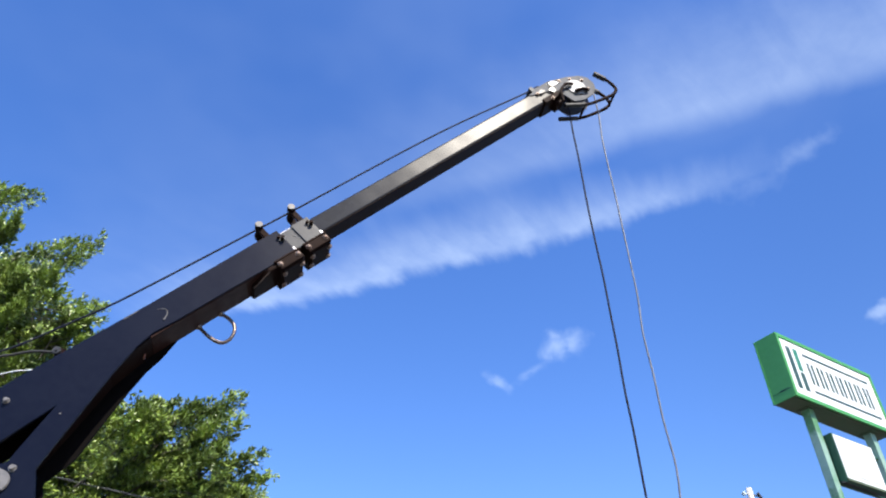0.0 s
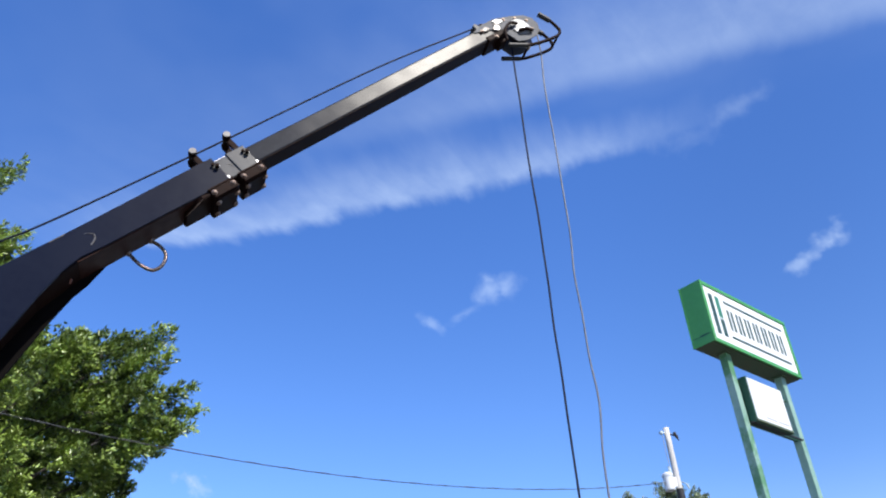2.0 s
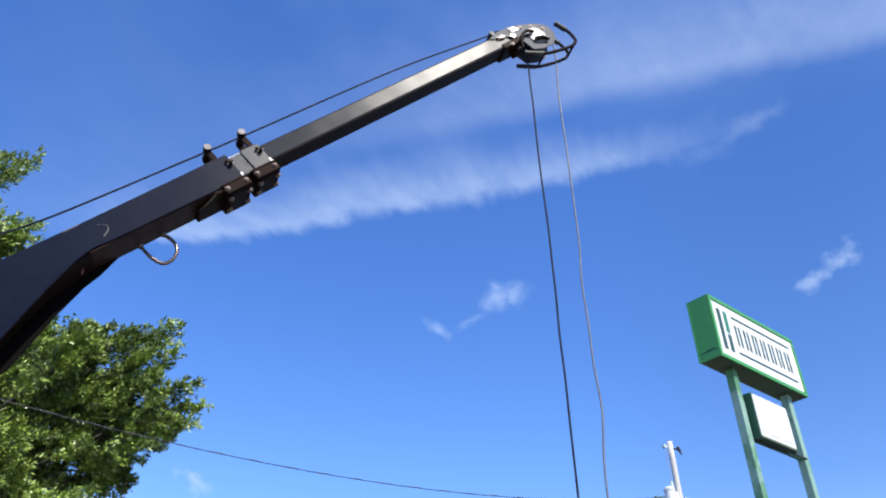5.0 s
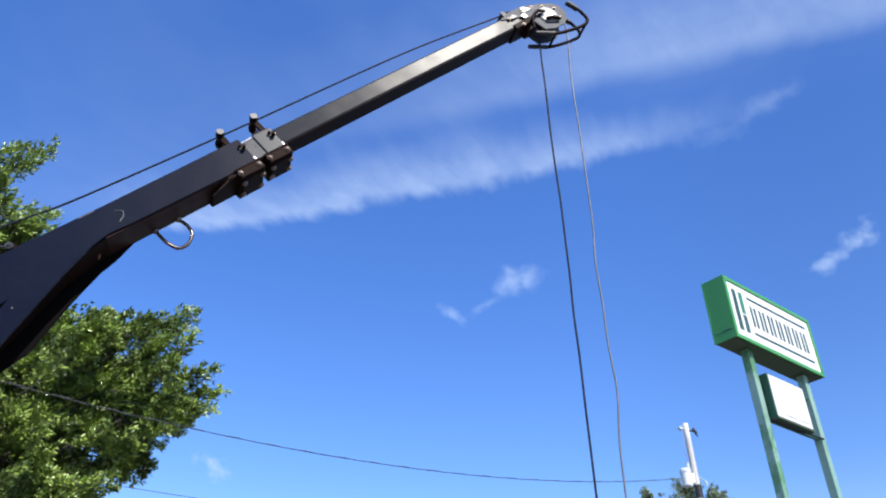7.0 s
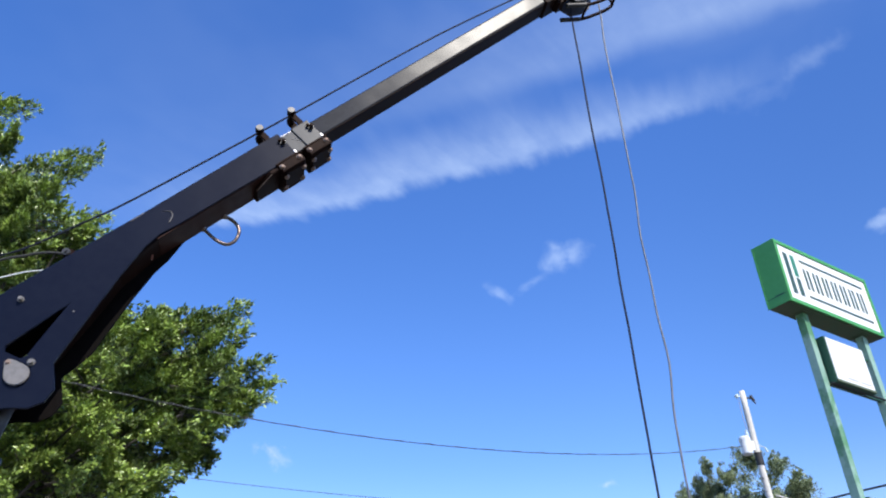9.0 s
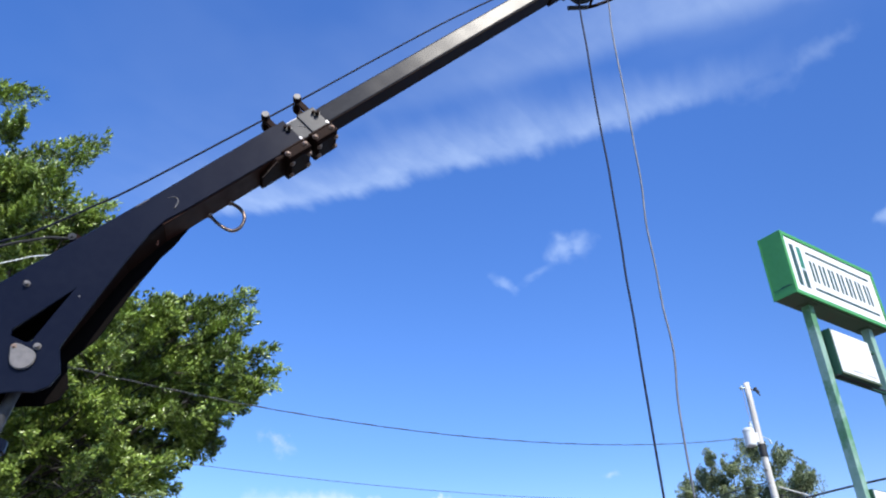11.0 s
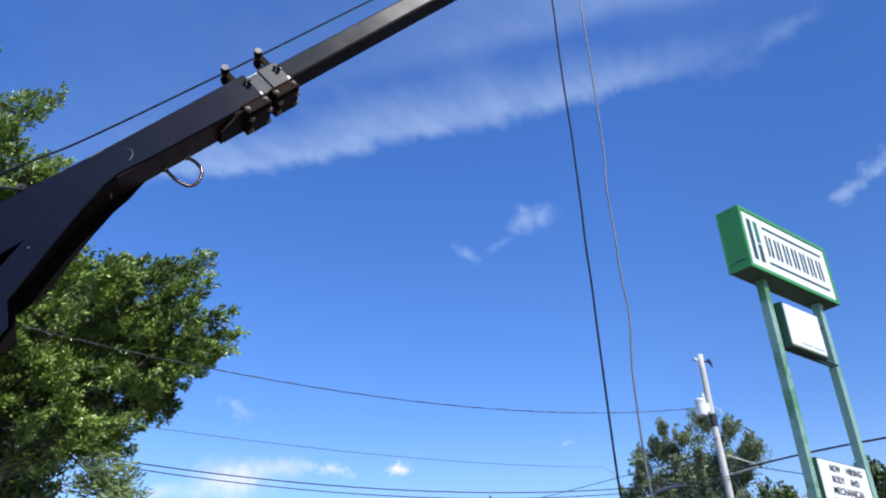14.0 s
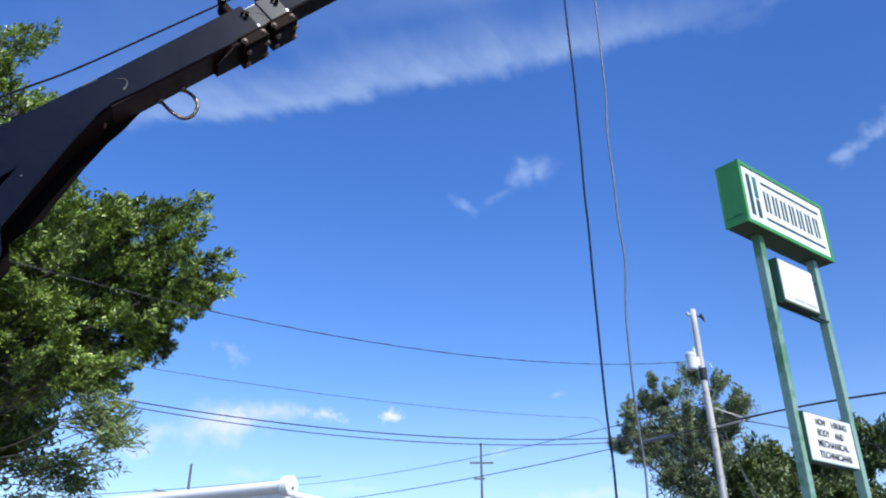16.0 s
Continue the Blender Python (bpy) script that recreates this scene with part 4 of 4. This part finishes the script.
# ---- distant poles ----
def far_pole(az, d, top, arms, label):
    at = polar(az, d)
    p = thing("distant_pole", at, label, "utility pole", "distant poles")
    part("pole_shaft", tube([at, at + Vector((0, 0, top + EYE))], [0.13, 0.085], 10), FARWOOD, p)
    for k, z in enumerate(arms):
        part("crossarm", block(Matrix.Translation(at), (-0.9 + 0.3 * k, -0.06, z + EYE), (0.95 - 0.7 * k, 0.06, z + EYE + 0.13), 0.01), FARWOOD, p)
        for x in (-0.8 + 0.3 * k, 0.8 - 0.6 * k):
            part("insulator", tube([at + Vector((x, 0, z + EYE + 0.12)), at + Vector((x, 0, z + EYE + 0.34))], [0.05, 0.035], 8), PORCELAIN, p)


far_pole(6.45, 62.0, 12.6, (11.0, 9.8), "distant dark wooden pole with crossarms")
far_pole(-13.9, 58.0, 9.9, (), "short distant dark pole behind the trailer")

# ---- white trailer ----
TA = math.atan2(13.4 - 11.9, -4.05 + 1.63)
tr_m = Matrix.Translation((-1.55, 11.95, 0)) @ Matrix.Rotation(TA, 4, "Z")
trailer = thing("white_trailer", (tr_m @ Vector((3.5, -1.1, 0))), "white box trailer with a rolled awning along its roof edge", "trailer")
body = part("trailer_body", block(tr_m, (0.12, -2.45, 0.55), (7.6, -0.02, 3.24), 0.05, 3), WHITEBODY, trailer)
part("roof_edge", block(tr_m, (0.10, -2.47, 3.22), (7.62, 0.0, 3.30), 0.02), WHITEBODY, body)
aw = part("awning_roll", tube([tr_m @ Vector((0.0, 0.02, 3.32)), tr_m @ Vector((7.4, 0.02, 3.32))], 0.085, 20), WHITEBODY, trailer, "white rolled awning")
part("end_cap", join(tube([tr_m @ Vector((x, 0.02, 3.31)) for x in (-0.16, -0.15, -0.02, 0.0)], [0.128, 0.145, 0.145, 0.13], 24)), WHITEBODY, aw)
part("hub", tube([tr_m @ Vector((-0.18, 0.02, 3.28)), tr_m @ Vector((-0.15, 0.02, 3.28))], 0.022, 12), TANKDARK, aw)
vent_m = tr_m @ Matrix(((1, 0, 0, 2.32), (0, 0, -1, -0.02), (0, 1, 0, 3.36), (0, 0, 0, 1)))
vent = part("roof_vent", plate(vent_m, [(0.0, 0.0), (0.40, 0.0), (0.40, 0.115), (0.34, 0.105), (0.02, 0.025)], 0.0, 0.30, 0.008), TANK, body)
part("vent_lip", plate(vent_m, [(0.02, 0.020), (0.40, 0.112), (0.40, 0.128), (0.02, 0.036)], -0.01, 0.31, 0.003), TANKDARK, vent)
part("chassis", block(tr_m, (0.3, -2.2, 0.42), (7.4, -0.25, 0.56), 0.02), RUSTBLACK, trailer)
for x in (2.8, 3.7):
    for y in (-2.3, -0.17):
        ax_ = Vector((0, 1, 0)) * 0.11
        w = part("tyre", tube([tr_m @ (Vector((x, y, 0.36)) - ax_), tr_m @ (Vector((x, y, 0.36)) + ax_)], 0.36, 24), RUBBER, trailer)
        part("rim", tube([tr_m @ (Vector((x, y, 0.36)) - ax_ * 1.05), tr_m @ (Vector((x, y, 0.36)) + ax_ * 1.05)], 0.2, 18), STEEL, w)
part("hitch", join(tube([tr_m @ Vector((0.2, -1.2, 0.48)), tr_m @ Vector((-1.0, -1.2, 0.48))], 0.05, 8), tube([tr_m @ Vector((-0.9, -1.2, 0.0)), tr_m @ Vector((-0.9, -1.2, 0.6))], 0.04, 8)), RUSTBLACK, trailer)


# ---- trees ----
def leaves_mesh(name, centre, along, facing, length, width, mt, rng):
    """Thousands of small pointed leaves folded along the midrib, six corners each, joined into one mesh."""
    n = len(centre)
    along = along / (np.linalg.norm(along, axis=1)[:, None] + 1e-9)
    side = np.cross(along, facing + rng.normal(size=(n, 3)) * 0.25)
    side /= np.linalg.norm(side, axis=1)[:, None] + 1e-9
    nrm = np.cross(along, side)
    L, Wd = length[:, None], width[:, None]
    curl = rng.uniform(-0.05, 0.22, (n, 1))
    v = np.stack([centre, centre + along * L * 0.30 + side * Wd * 0.50 + nrm * L * 0.10, centre + along * L * 0.66 + side * Wd * 0.36 + nrm * L * 0.07,
                  centre + along * L - nrm * L * curl, centre + along * L * 0.66 - side * Wd * 0.36 + nrm * L * 0.07,
                  centre + along * L * 0.30 - side * Wd * 0.50 + nrm * L * 0.10], 1).reshape(-1, 3).astype(np.float32)
    quads = (np.arange(n, dtype=np.int32)[:, None] * 6 + np.array([[0, 1, 2, 3, 0, 3, 4, 5]], dtype=np.int32)).ravel()
    me = bpy.data.meshes.new(name)
    me.vertices.add(n * 6)
    me.vertices.foreach_set("co", v.ravel())
    me.loops.add(n * 8)
    me.loops.foreach_set("vertex_index", quads)
    me.polygons.add(n * 2)
    me.polygons.foreach_set("loop_start", np.arange(n * 2, dtype=np.int32) * 4)
    me.update(calc_edges=True)
    me.materials.append(mt)
    return me


def tree(name, base, lobes, mt, label, seed, leaf=0.095, narrow=0.58, inner=5200.0, boughs=20.0, bough=1.3, twigs=23, leaves=17, spread=0.19, droop=-0.12,
         lean=(0.50, -0.12, 0.42), trunk_r=0.3, group="", tips=(), sunward=0.45, tufts=0.8, fill=0.80, back=0.75, core=(), wild=0.6, radial=0.0, clump=4, reach=0.95, hollows=(), tip_length=1.5, shell=0.4, hang=0.0, limbs=1.0):
    """A tree: tapered trunk, limbs to each mass of foliage, twigs, and a crown of small leaves in clumps and sprigs."""
    rng = np.random.default_rng(seed)
    base = Vector(base)
    t = thing(name, base, label, "tree", group)
    cs = [(polar(az, d, d * math.tan(radians(el)) + EYE), r) for az, el, d, r in lobes]
    top = max(c.z for c, r in cs)
    fork = base + Vector((0, 0, 0.33 * top))
    mean = sum((c for c, r in cs), Vector()) / len(cs)
    crest = Vector((base.x * 0.7 + mean.x * 0.3, base.y * 0.7 + mean.y * 0.3, top * 0.9))
    stem = curve_points([base, fork, fork.lerp(crest, 0.5) + Vector((0.2, 0.1, 0)), crest], 6)
    wood = [tube(stem, [trunk_r * (1.25 if i == 0 else 1) * (1 - 0.9 * i / (len(stem) - 1)) + 0.02 for i in range(len(stem))], 14)]
    cen, alo, fac, size = [], [], [], []
    def feather(root, mid, foot, out, ln):
        """Leafy twigs along boughs that run from foot for a length ln."""
        n = len(ln)
        f = np.linspace(0.04, 1.0, twigs)[None, :] * np.ones((n, 1)) + rng.normal(size=(n, twigs)) * 0.02
        arch = np.array([0, 0, 0.30]) * (ln[:, None] * f * (1 - f))[:, :, None] * -1
        start = foot[:, None] + out[:, None] * (f * ln[:, None])[:, :, None] + arch
        side = np.cross(out, np.array([0, 0, 1.0]))
        side /= np.linalg.norm(side, axis=1)[:, None] + 1e-6
        over = np.cross(side, out)
        phi = rng.uniform(0, 2 * math.pi, (n, twigs, 1))
        tdir = out[:, None] * 0.8 + (np.cos(phi) * side[:, None] + np.sin(phi) * over[:, None] * 0.7) * 0.7 + np.array([0, 0, 0.1])
        tlen = ln[:, None] * (spread * (1 - f) ** 0.8 + 0.07) * rng.uniform(0.7, 1.2, (n, twigs))
        u = rng.uniform(0.1, 1.0, (n, twigs, leaves, 1)) ** tufts
        at = start[:, :, None] + tdir[:, :, None] * tlen[:, :, None, None] * u + rng.normal(size=(n, twigs, leaves, 3)) * leaf * 0.35
        cen.append(at.reshape(-1, 3))
        alo.append((tdir[:, :, None] * 0.7 + rng.normal(size=at.shape) * wild + np.array([0, 0, droop])).reshape(-1, 3))
        fac.append((rng.normal(size=at.shape) * 0.55 + np.array(SUN) * sunward + out[:, None, None] * 0.25 + np.array([0, 0, 0.55])).reshape(-1, 3))
        size.append(np.ones(n * twigs * leaves))
        for j in range(0, n, 2):
            wood.append(tube([root.lerp(Vector(foot[j]), 0.55) + Vector((0, 0, -0.06)), Vector(foot[j]), Vector(foot[j] + out[j] * ln[j] * 0.5 + np.array([0, 0, -0.07 * ln[j]])), Vector(foot[j] + out[j] * ln[j] * 0.92)],
                             [0.013, 0.010, 0.007, 0.003], 5))

    for c, r in cs:
        low = stem[max(2, min(len(stem) - 3, int(len(stem) * min(0.9, max(0.1, (c.z - r + hang) / top * 0.85)))))]
        bend = low.lerp(c, 0.5) + Vector((0, 0, -0.15 * (c - low).length * 0.5))
        limb = curve_points([low, bend, c], 5)
        wood.append(tube(limb, [0.040 * limbs * r ** 0.5 * (1 - 0.8 * i / (len(limb) - 1)) + 0.010 * limbs for i in range(len(limb))], 7))
        # loose inner leaves that close the crown
        n = int(inner * r * r)
        d = rng.normal(size=(n, 3))
        d /= np.linalg.norm(d, axis=1)[:, None]
        cen.append(np.array(c + Vector((c.x, c.y, 0)).normalized() * back * r) + d * (r * rng.uniform(0.0, fill, n))[:, None] * np.array([1, 1, 0.85]))
        alo.append(rng.normal(size=(n, 3)))
        fac.append(rng.normal(size=(n, 3)) * 0.6 + np.array([0, 0, 0.6]))
        size.append(np.full(n, 1.3))
        # boughs that sweep out and up, feathered with leafy twigs and drawn out to a point
        n = max(10, int(boughs * r * r))
        d = rng.normal(size=(n, 3))
        d /= np.linalg.norm(d, axis=1)[:, None]
        out = d * 0.30 + np.array(lean) + rng.normal(size=(n, 3)) * 0.10 + np.array((c - mean).normalized()) * radial
        out /= np.linalg.norm(out, axis=1)[:, None]
        ln = bough * rng.uniform(0.6, 1.4, n)
        group_at = rng.integers(0, max(4, n // clump), n)
        d = d[group_at]
        mid = rng.normal(size=(n, 3)) * 0.10 + np.array(c) + d * (r * rng.uniform(shell, reach, n)[group_at])[:, None] * np.array([1, 1, 0.85])
        foot = mid - out * (ln * 0.45)[:, None]
        feather(c, mid, foot, out, ln)
    # leaf masses added behind the outer boughs, mostly unseen, to shade the crown
    for az, el, far, r in core:
        n = int(900 * r * r)
        d = rng.normal(size=(n, 3))
        d /= np.linalg.norm(d, axis=1)[:, None]
        cen.append(np.array(polar(az, far, far * math.tan(radians(el)) + EYE)) + d * (r * rng.uniform(0.2, 1.0, n))[:, None])
        alo.append(rng.normal(size=(n, 3)))
        fac.append(rng.normal(size=(n, 3)) + np.array([0, 0, 0.6]))
        size.append(np.full(n, 1.8))
    # long boughs that make the edge of the crown; the angle is their rise
    for az, el, d, rise, n in tips:
        tip = np.array(polar(az, d, d * math.tan(radians(el)) + EYE))
        across = np.array((math.cos(radians(az)), -math.sin(radians(az)), 0))
        out = across * math.cos(radians(rise)) + np.array((0, 0, math.sin(radians(rise)))) + rng.normal(size=(n, 3)) * 0.07
        out /= np.linalg.norm(out, axis=1)[:, None]
        ln = tip_length * rng.uniform(0.8, 1.25, n)
        foot = tip + rng.normal(size=(n, 3)) * 0.07 - out * (ln + np.linspace(0, 0.45, n))[:, None]
        feather(Vector(foot.mean(axis=0)), foot + out * 0.3, foot, out, ln)
    cen, alo, fac, size = (np.concatenate(k) for k in (cen, alo, fac, size))
    # open hollows between the boughs, longer inwards than across
    keep = np.ones(len(cen), bool)
    for az, el, far, r in hollows:
        off = cen - np.array(polar(az, far, far * math.tan(radians(el)) + EYE))
        inward = np.array(polar(az, 1.0, math.tan(radians(el))).normalized())
        deep = off @ inward
        across = np.linalg.norm(off - deep[:, None] * inward, axis=1)
        keep &= (across / r) ** 2 + (deep / (3.0 * r)) ** 2 > rng.uniform(0.35, 1.15, len(cen))
    cen, alo, fac, size = cen[keep], alo[keep], fac[keep], size[keep]
    size = size * rng.uniform(0.65, 1.25, len(size)) * leaf
    part("trunk", join(*wood), BARK, t)
    crown = new("crown", leaves_mesh("crown", cen - np.array(base), alo, fac, size, size * narrow, mt, rng))
    crown.parent = t
    return t


tree("broadleaf_tree", polar(-34, 19.0), (
    (-18.0, 24.2, 16.7, 0.66), (-20.4, 24.0, 17.0, 0.80), (-17.0, 21.8, 16.3, 0.80), (-23.0, 23.4, 16.5, 0.95), (-18.9, 19.9, 16.2, 0.85),
    (-24.6, 20.2, 16.0, 1.15), (-22.0, 17.6, 16.8, 0.86), (-27.5, 14.9, 16.6, 1.45), (-30.5, 20.4, 16.5, 1.65), (-28.0, 27.8, 18.0, 0.90), (-29.4, 30.9, 17.4, 0.50), (-33.2, 31.8, 17.3, 0.80),
    (-31.0, 29.0, 17.5, 1.20), (-36.2, 32.6, 18.0, 1.45), (-35.5, 25.4, 17.5, 1.80), (-27.1, 24.4, 17.5, 1.05), (-33.5, 12.9, 17.0, 2.0),
    (-41.5, 21.4, 18.0, 2.40), (-29.6, 9.6, 21.6, 1.40), (-24.6, 14.2, 17.0, 0.92), (-20.4, 17.2, 17.9, 0.65), (-18.6, 17.6, 17.9, 0.54),
    (-27.2, 9.4, 22.4, 0.80), (-21.4, 15.1, 16.3, 0.50), (-22.8, 14.8, 16.3, 0.45), (-20.8, 21.6, 16.8, 0.75), (-25.2, 17.0, 16.6, 0.95)), LEAF,
    "tall green broadleaf tree with upswept leafy branches", 7, hollows=(
        (-21.8, 22.6, 16.2, 0.34), (-20.7, 24.1, 16.2, 0.30), (-19.8, 25.3, 16.2, 0.24), (-22.0, 20.0, 16.0, 0.36), (-19.0, 19.9, 15.9, 0.34), (-26.7, 17.7, 16.0, 0.40),
        (-23.3, 18.4, 16.2, 0.38), (-22.0, 16.7, 16.6, 0.34), (-25.3, 16.4, 16.2, 0.36), (-27.0, 14.3, 16.4, 0.42), (-24.5, 14.4, 16.6, 0.40), (-22.9, 13.9, 17.0, 0.36),
        (-25.0, 20.8, 16.0, 0.34), (-17.2, 22.4, 16.0, 0.22), (-24.0, 24.2, 16.2, 0.30), (-27.6, 33.2, 17.2, 0.30), (-31.0, 31.0, 17.0, 0.40), (-28.6, 29.0, 17.2, 0.34), (-30.2, 30.6, 17.0, 0.36),
        (-26.8, 12.4, 16.6, 0.62), (-25.4, 11.0, 17.0, 0.60), (-24.6, 12.9, 17.0, 0.34), (-28.6, 10.8, 17.0, 0.80), (-25.0, 9.4, 17.6, 0.50)),
    leaf=0.105, narrow=0.42, inner=900.0, boughs=27.0, bough=0.62, twigs=14, leaves=18, spread=0.28, clump=2, reach=0.98, shell=0.6, tip_length=1.5, lean=(0.52, -0.22, 0.44), back=1.15, sunward=0.75, wild=0.3, radial=0.25,
    core=((-20.5, 20.8, 19.0, 1.3), (-24.0, 22.5, 19.6, 1.8), (-24.5, 17.0, 19.6, 1.7), (-29.0, 24.0, 20.0, 2.2), (-29.5, 17.0, 20.0, 2.2), (-35.0, 28.0, 20.0, 2.3), (-36.0, 19.0, 20.0, 2.6), (-30.5, 28.6, 19.6, 1.4), (-33.4, 31.4, 19.2, 1.4), (-26.6, 10.6, 22.4, 1.8), (-24.6, 10.4, 22.6, 0.9), (-24.6, 12.6, 21.4, 0.9), (-25.5, 19.0, 21.2, 2.0), (-25.0, 15.6, 21.6, 1.5), (-29.0, 15.4, 21.8, 1.9)), trunk_r=0.36, fill=0.6, tips=(
        (-21.5, 26.7, 16.6, 62, 6), (-20.0, 27.2, 16.6, 66, 6), (-18.1, 27.1, 16.6, 50, 6), (-15.1, 28.0, 16.5, 36, 6), (-14.6, 26.1, 16.4, 30, 6), (-13.4, 24.0, 16.3, 25, 6),
        (-12.4, 22.9, 16.3, 18, 6), (-13.1, 21.2, 16.3, 0, 6), (-14.5, 19.7, 16.4, -15, 6), (-15.9, 18.7, 17.3, -25, 6), (-16.9, 17.4, 17.8, -35, 6), (-17.4, 16.0, 17.9, -55, 6), (-17.9, 17.4, 17.9, -70, 6),
        (-19.6, 15.0, 16.5, -10, 6), (-20.6, 13.9, 16.5, -15, 6), (-34.6, 38.4, 17.6, 32, 6), (-34.5, 34.4, 17.3, 68, 4), (-30.3, 36.2, 17.4, 44, 4), (-28.6, 36.3, 17.4, 55, 5), (-26.4, 32.9, 17.2, 22, 4), (-27.0, 31.4, 17.2, 12, 6)))
tree("pale_tree", polar(-31.5, 16.4), (
    (-20.9, 12.7, 15.6, 0.34), (-20.2, 11.5, 15.6, 0.36), (-19.6, 10.9, 16.4, 0.28), (-21.2, 9.2, 18.6, 0.30), (-22.8, 8.5, 18.8, 0.36), (-21.0, 8.0, 18.6, 0.30),
    (-23.6, 6.6, 19.2, 0.45), (-21.4, 6.2, 18.8, 0.40)), PALELEAF,
    "pale green tree with narrow hanging leaves", 11, leaf=0.160, narrow=0.12, inner=0.0, boughs=15.0, bough=0.80, twigs=10, leaves=6, spread=0.22, lean=(0.80, 0.0, 0.08), trunk_r=0.07, sunward=0.8, wild=0.24, hang=1.6, limbs=0.5)
tree("round_tree", polar(21.2, 38.6), (
    (20.4, 12.6, 38.0, 1.6), (18.2, 11.9, 38.0, 1.3), (23.3, 12.5, 38.0, 1.35), (16.7, 11.3, 37.0, 0.8), (20.4, 9.4, 38.0, 1.3), (18.4, 10.6, 38.0, 0.9), (25.0, 12.9, 38.5, 1.05), (23.0, 14.3, 38.2, 0.85),
    (22.8, 10.2, 38.0, 1.2), (19.2, 14.2, 38.0, 0.95), (21.2, 7.2, 38.0, 1.2), (21.4, 14.5, 38.4, 1.0), (18.0, 13.6, 38.0, 0.55)), FARLEAF, "rounded green tree behind the utility pole", 5,
    leaf=0.092, narrow=0.46, inner=520.0, boughs=22.0, bough=0.85, twigs=14, leaves=15, spread=0.34, lean=(0.05, -0.12, 0.40), trunk_r=0.3, radial=0.25, wild=0.4, shell=0.6, clump=6,
    hollows=((17.6, 8.9, 37.6, 0.55), (22.2, 13.4, 37.4, 0.40), (24.2, 11.0, 37.4, 0.50), (19.6, 11.2, 37.2, 0.45), (17.9, 12.8, 37.2, 0.30), (20.4, 15.0, 37.6, 0.30)),
    core=((20.0, 11.4, 39.2, 1.9), (22.6, 11.4, 39.4, 1.7), (18.7, 10.9, 39.0, 1.2), (20.6, 8.6, 39.0, 1.7), (21.4, 6.4, 39.4, 1.6)))
for k, (lobes, label) in enumerate((
        (((25.4, 8.9, 44.0, 1.7), (27.4, 9.0, 45.0, 1.6), (23.6, 8.2, 43.0, 1.7), (26.0, 6.0, 43.0, 1.9), (28.2, 6.4, 43.5, 1.9), (27.3, 4.0, 43.0, 2.4), (24.6, 4.4, 43.0, 2.2), (22.8, 3.6, 42.0, 2.0)),
         "dark green tree in the far tree line"),
        (((29.3, 9.0, 46.0, 1.35), (30.3, 7.2, 45.0, 2.0), (31.9, 9.9, 44.0, 1.5), (31.5, 6.2, 44.0, 2.1), (30.2, 4.2, 44.0, 2.4), (28.6, 5.0, 44.5, 2.2)), "dark leafy tree in the far tree line"),
        (((33.7, 9.2, 47.0, 1.6), (35.6, 10.2, 46.0, 1.9), (34.2, 6.4, 45.0, 2.3), (36.5, 7.0, 45.0, 2.4), (33.0, 4.2, 45.0, 2.4), (35.2, 3.8, 45.0, 2.4)), "tall dark tree in the far tree line"))):
    az = sum(l[0] for l in lobes) / len(lobes)
    tree("far_tree", polar(az, 46.0), lobes, HEDGELEAF, label, 20 + k, leaf=0.20, inner=420.0, boughs=9.0, bough=1.5, twigs=12, leaves=9, spread=0.35, lean=(0, 0, 0.5), trunk_r=0.25, group="far tree line")
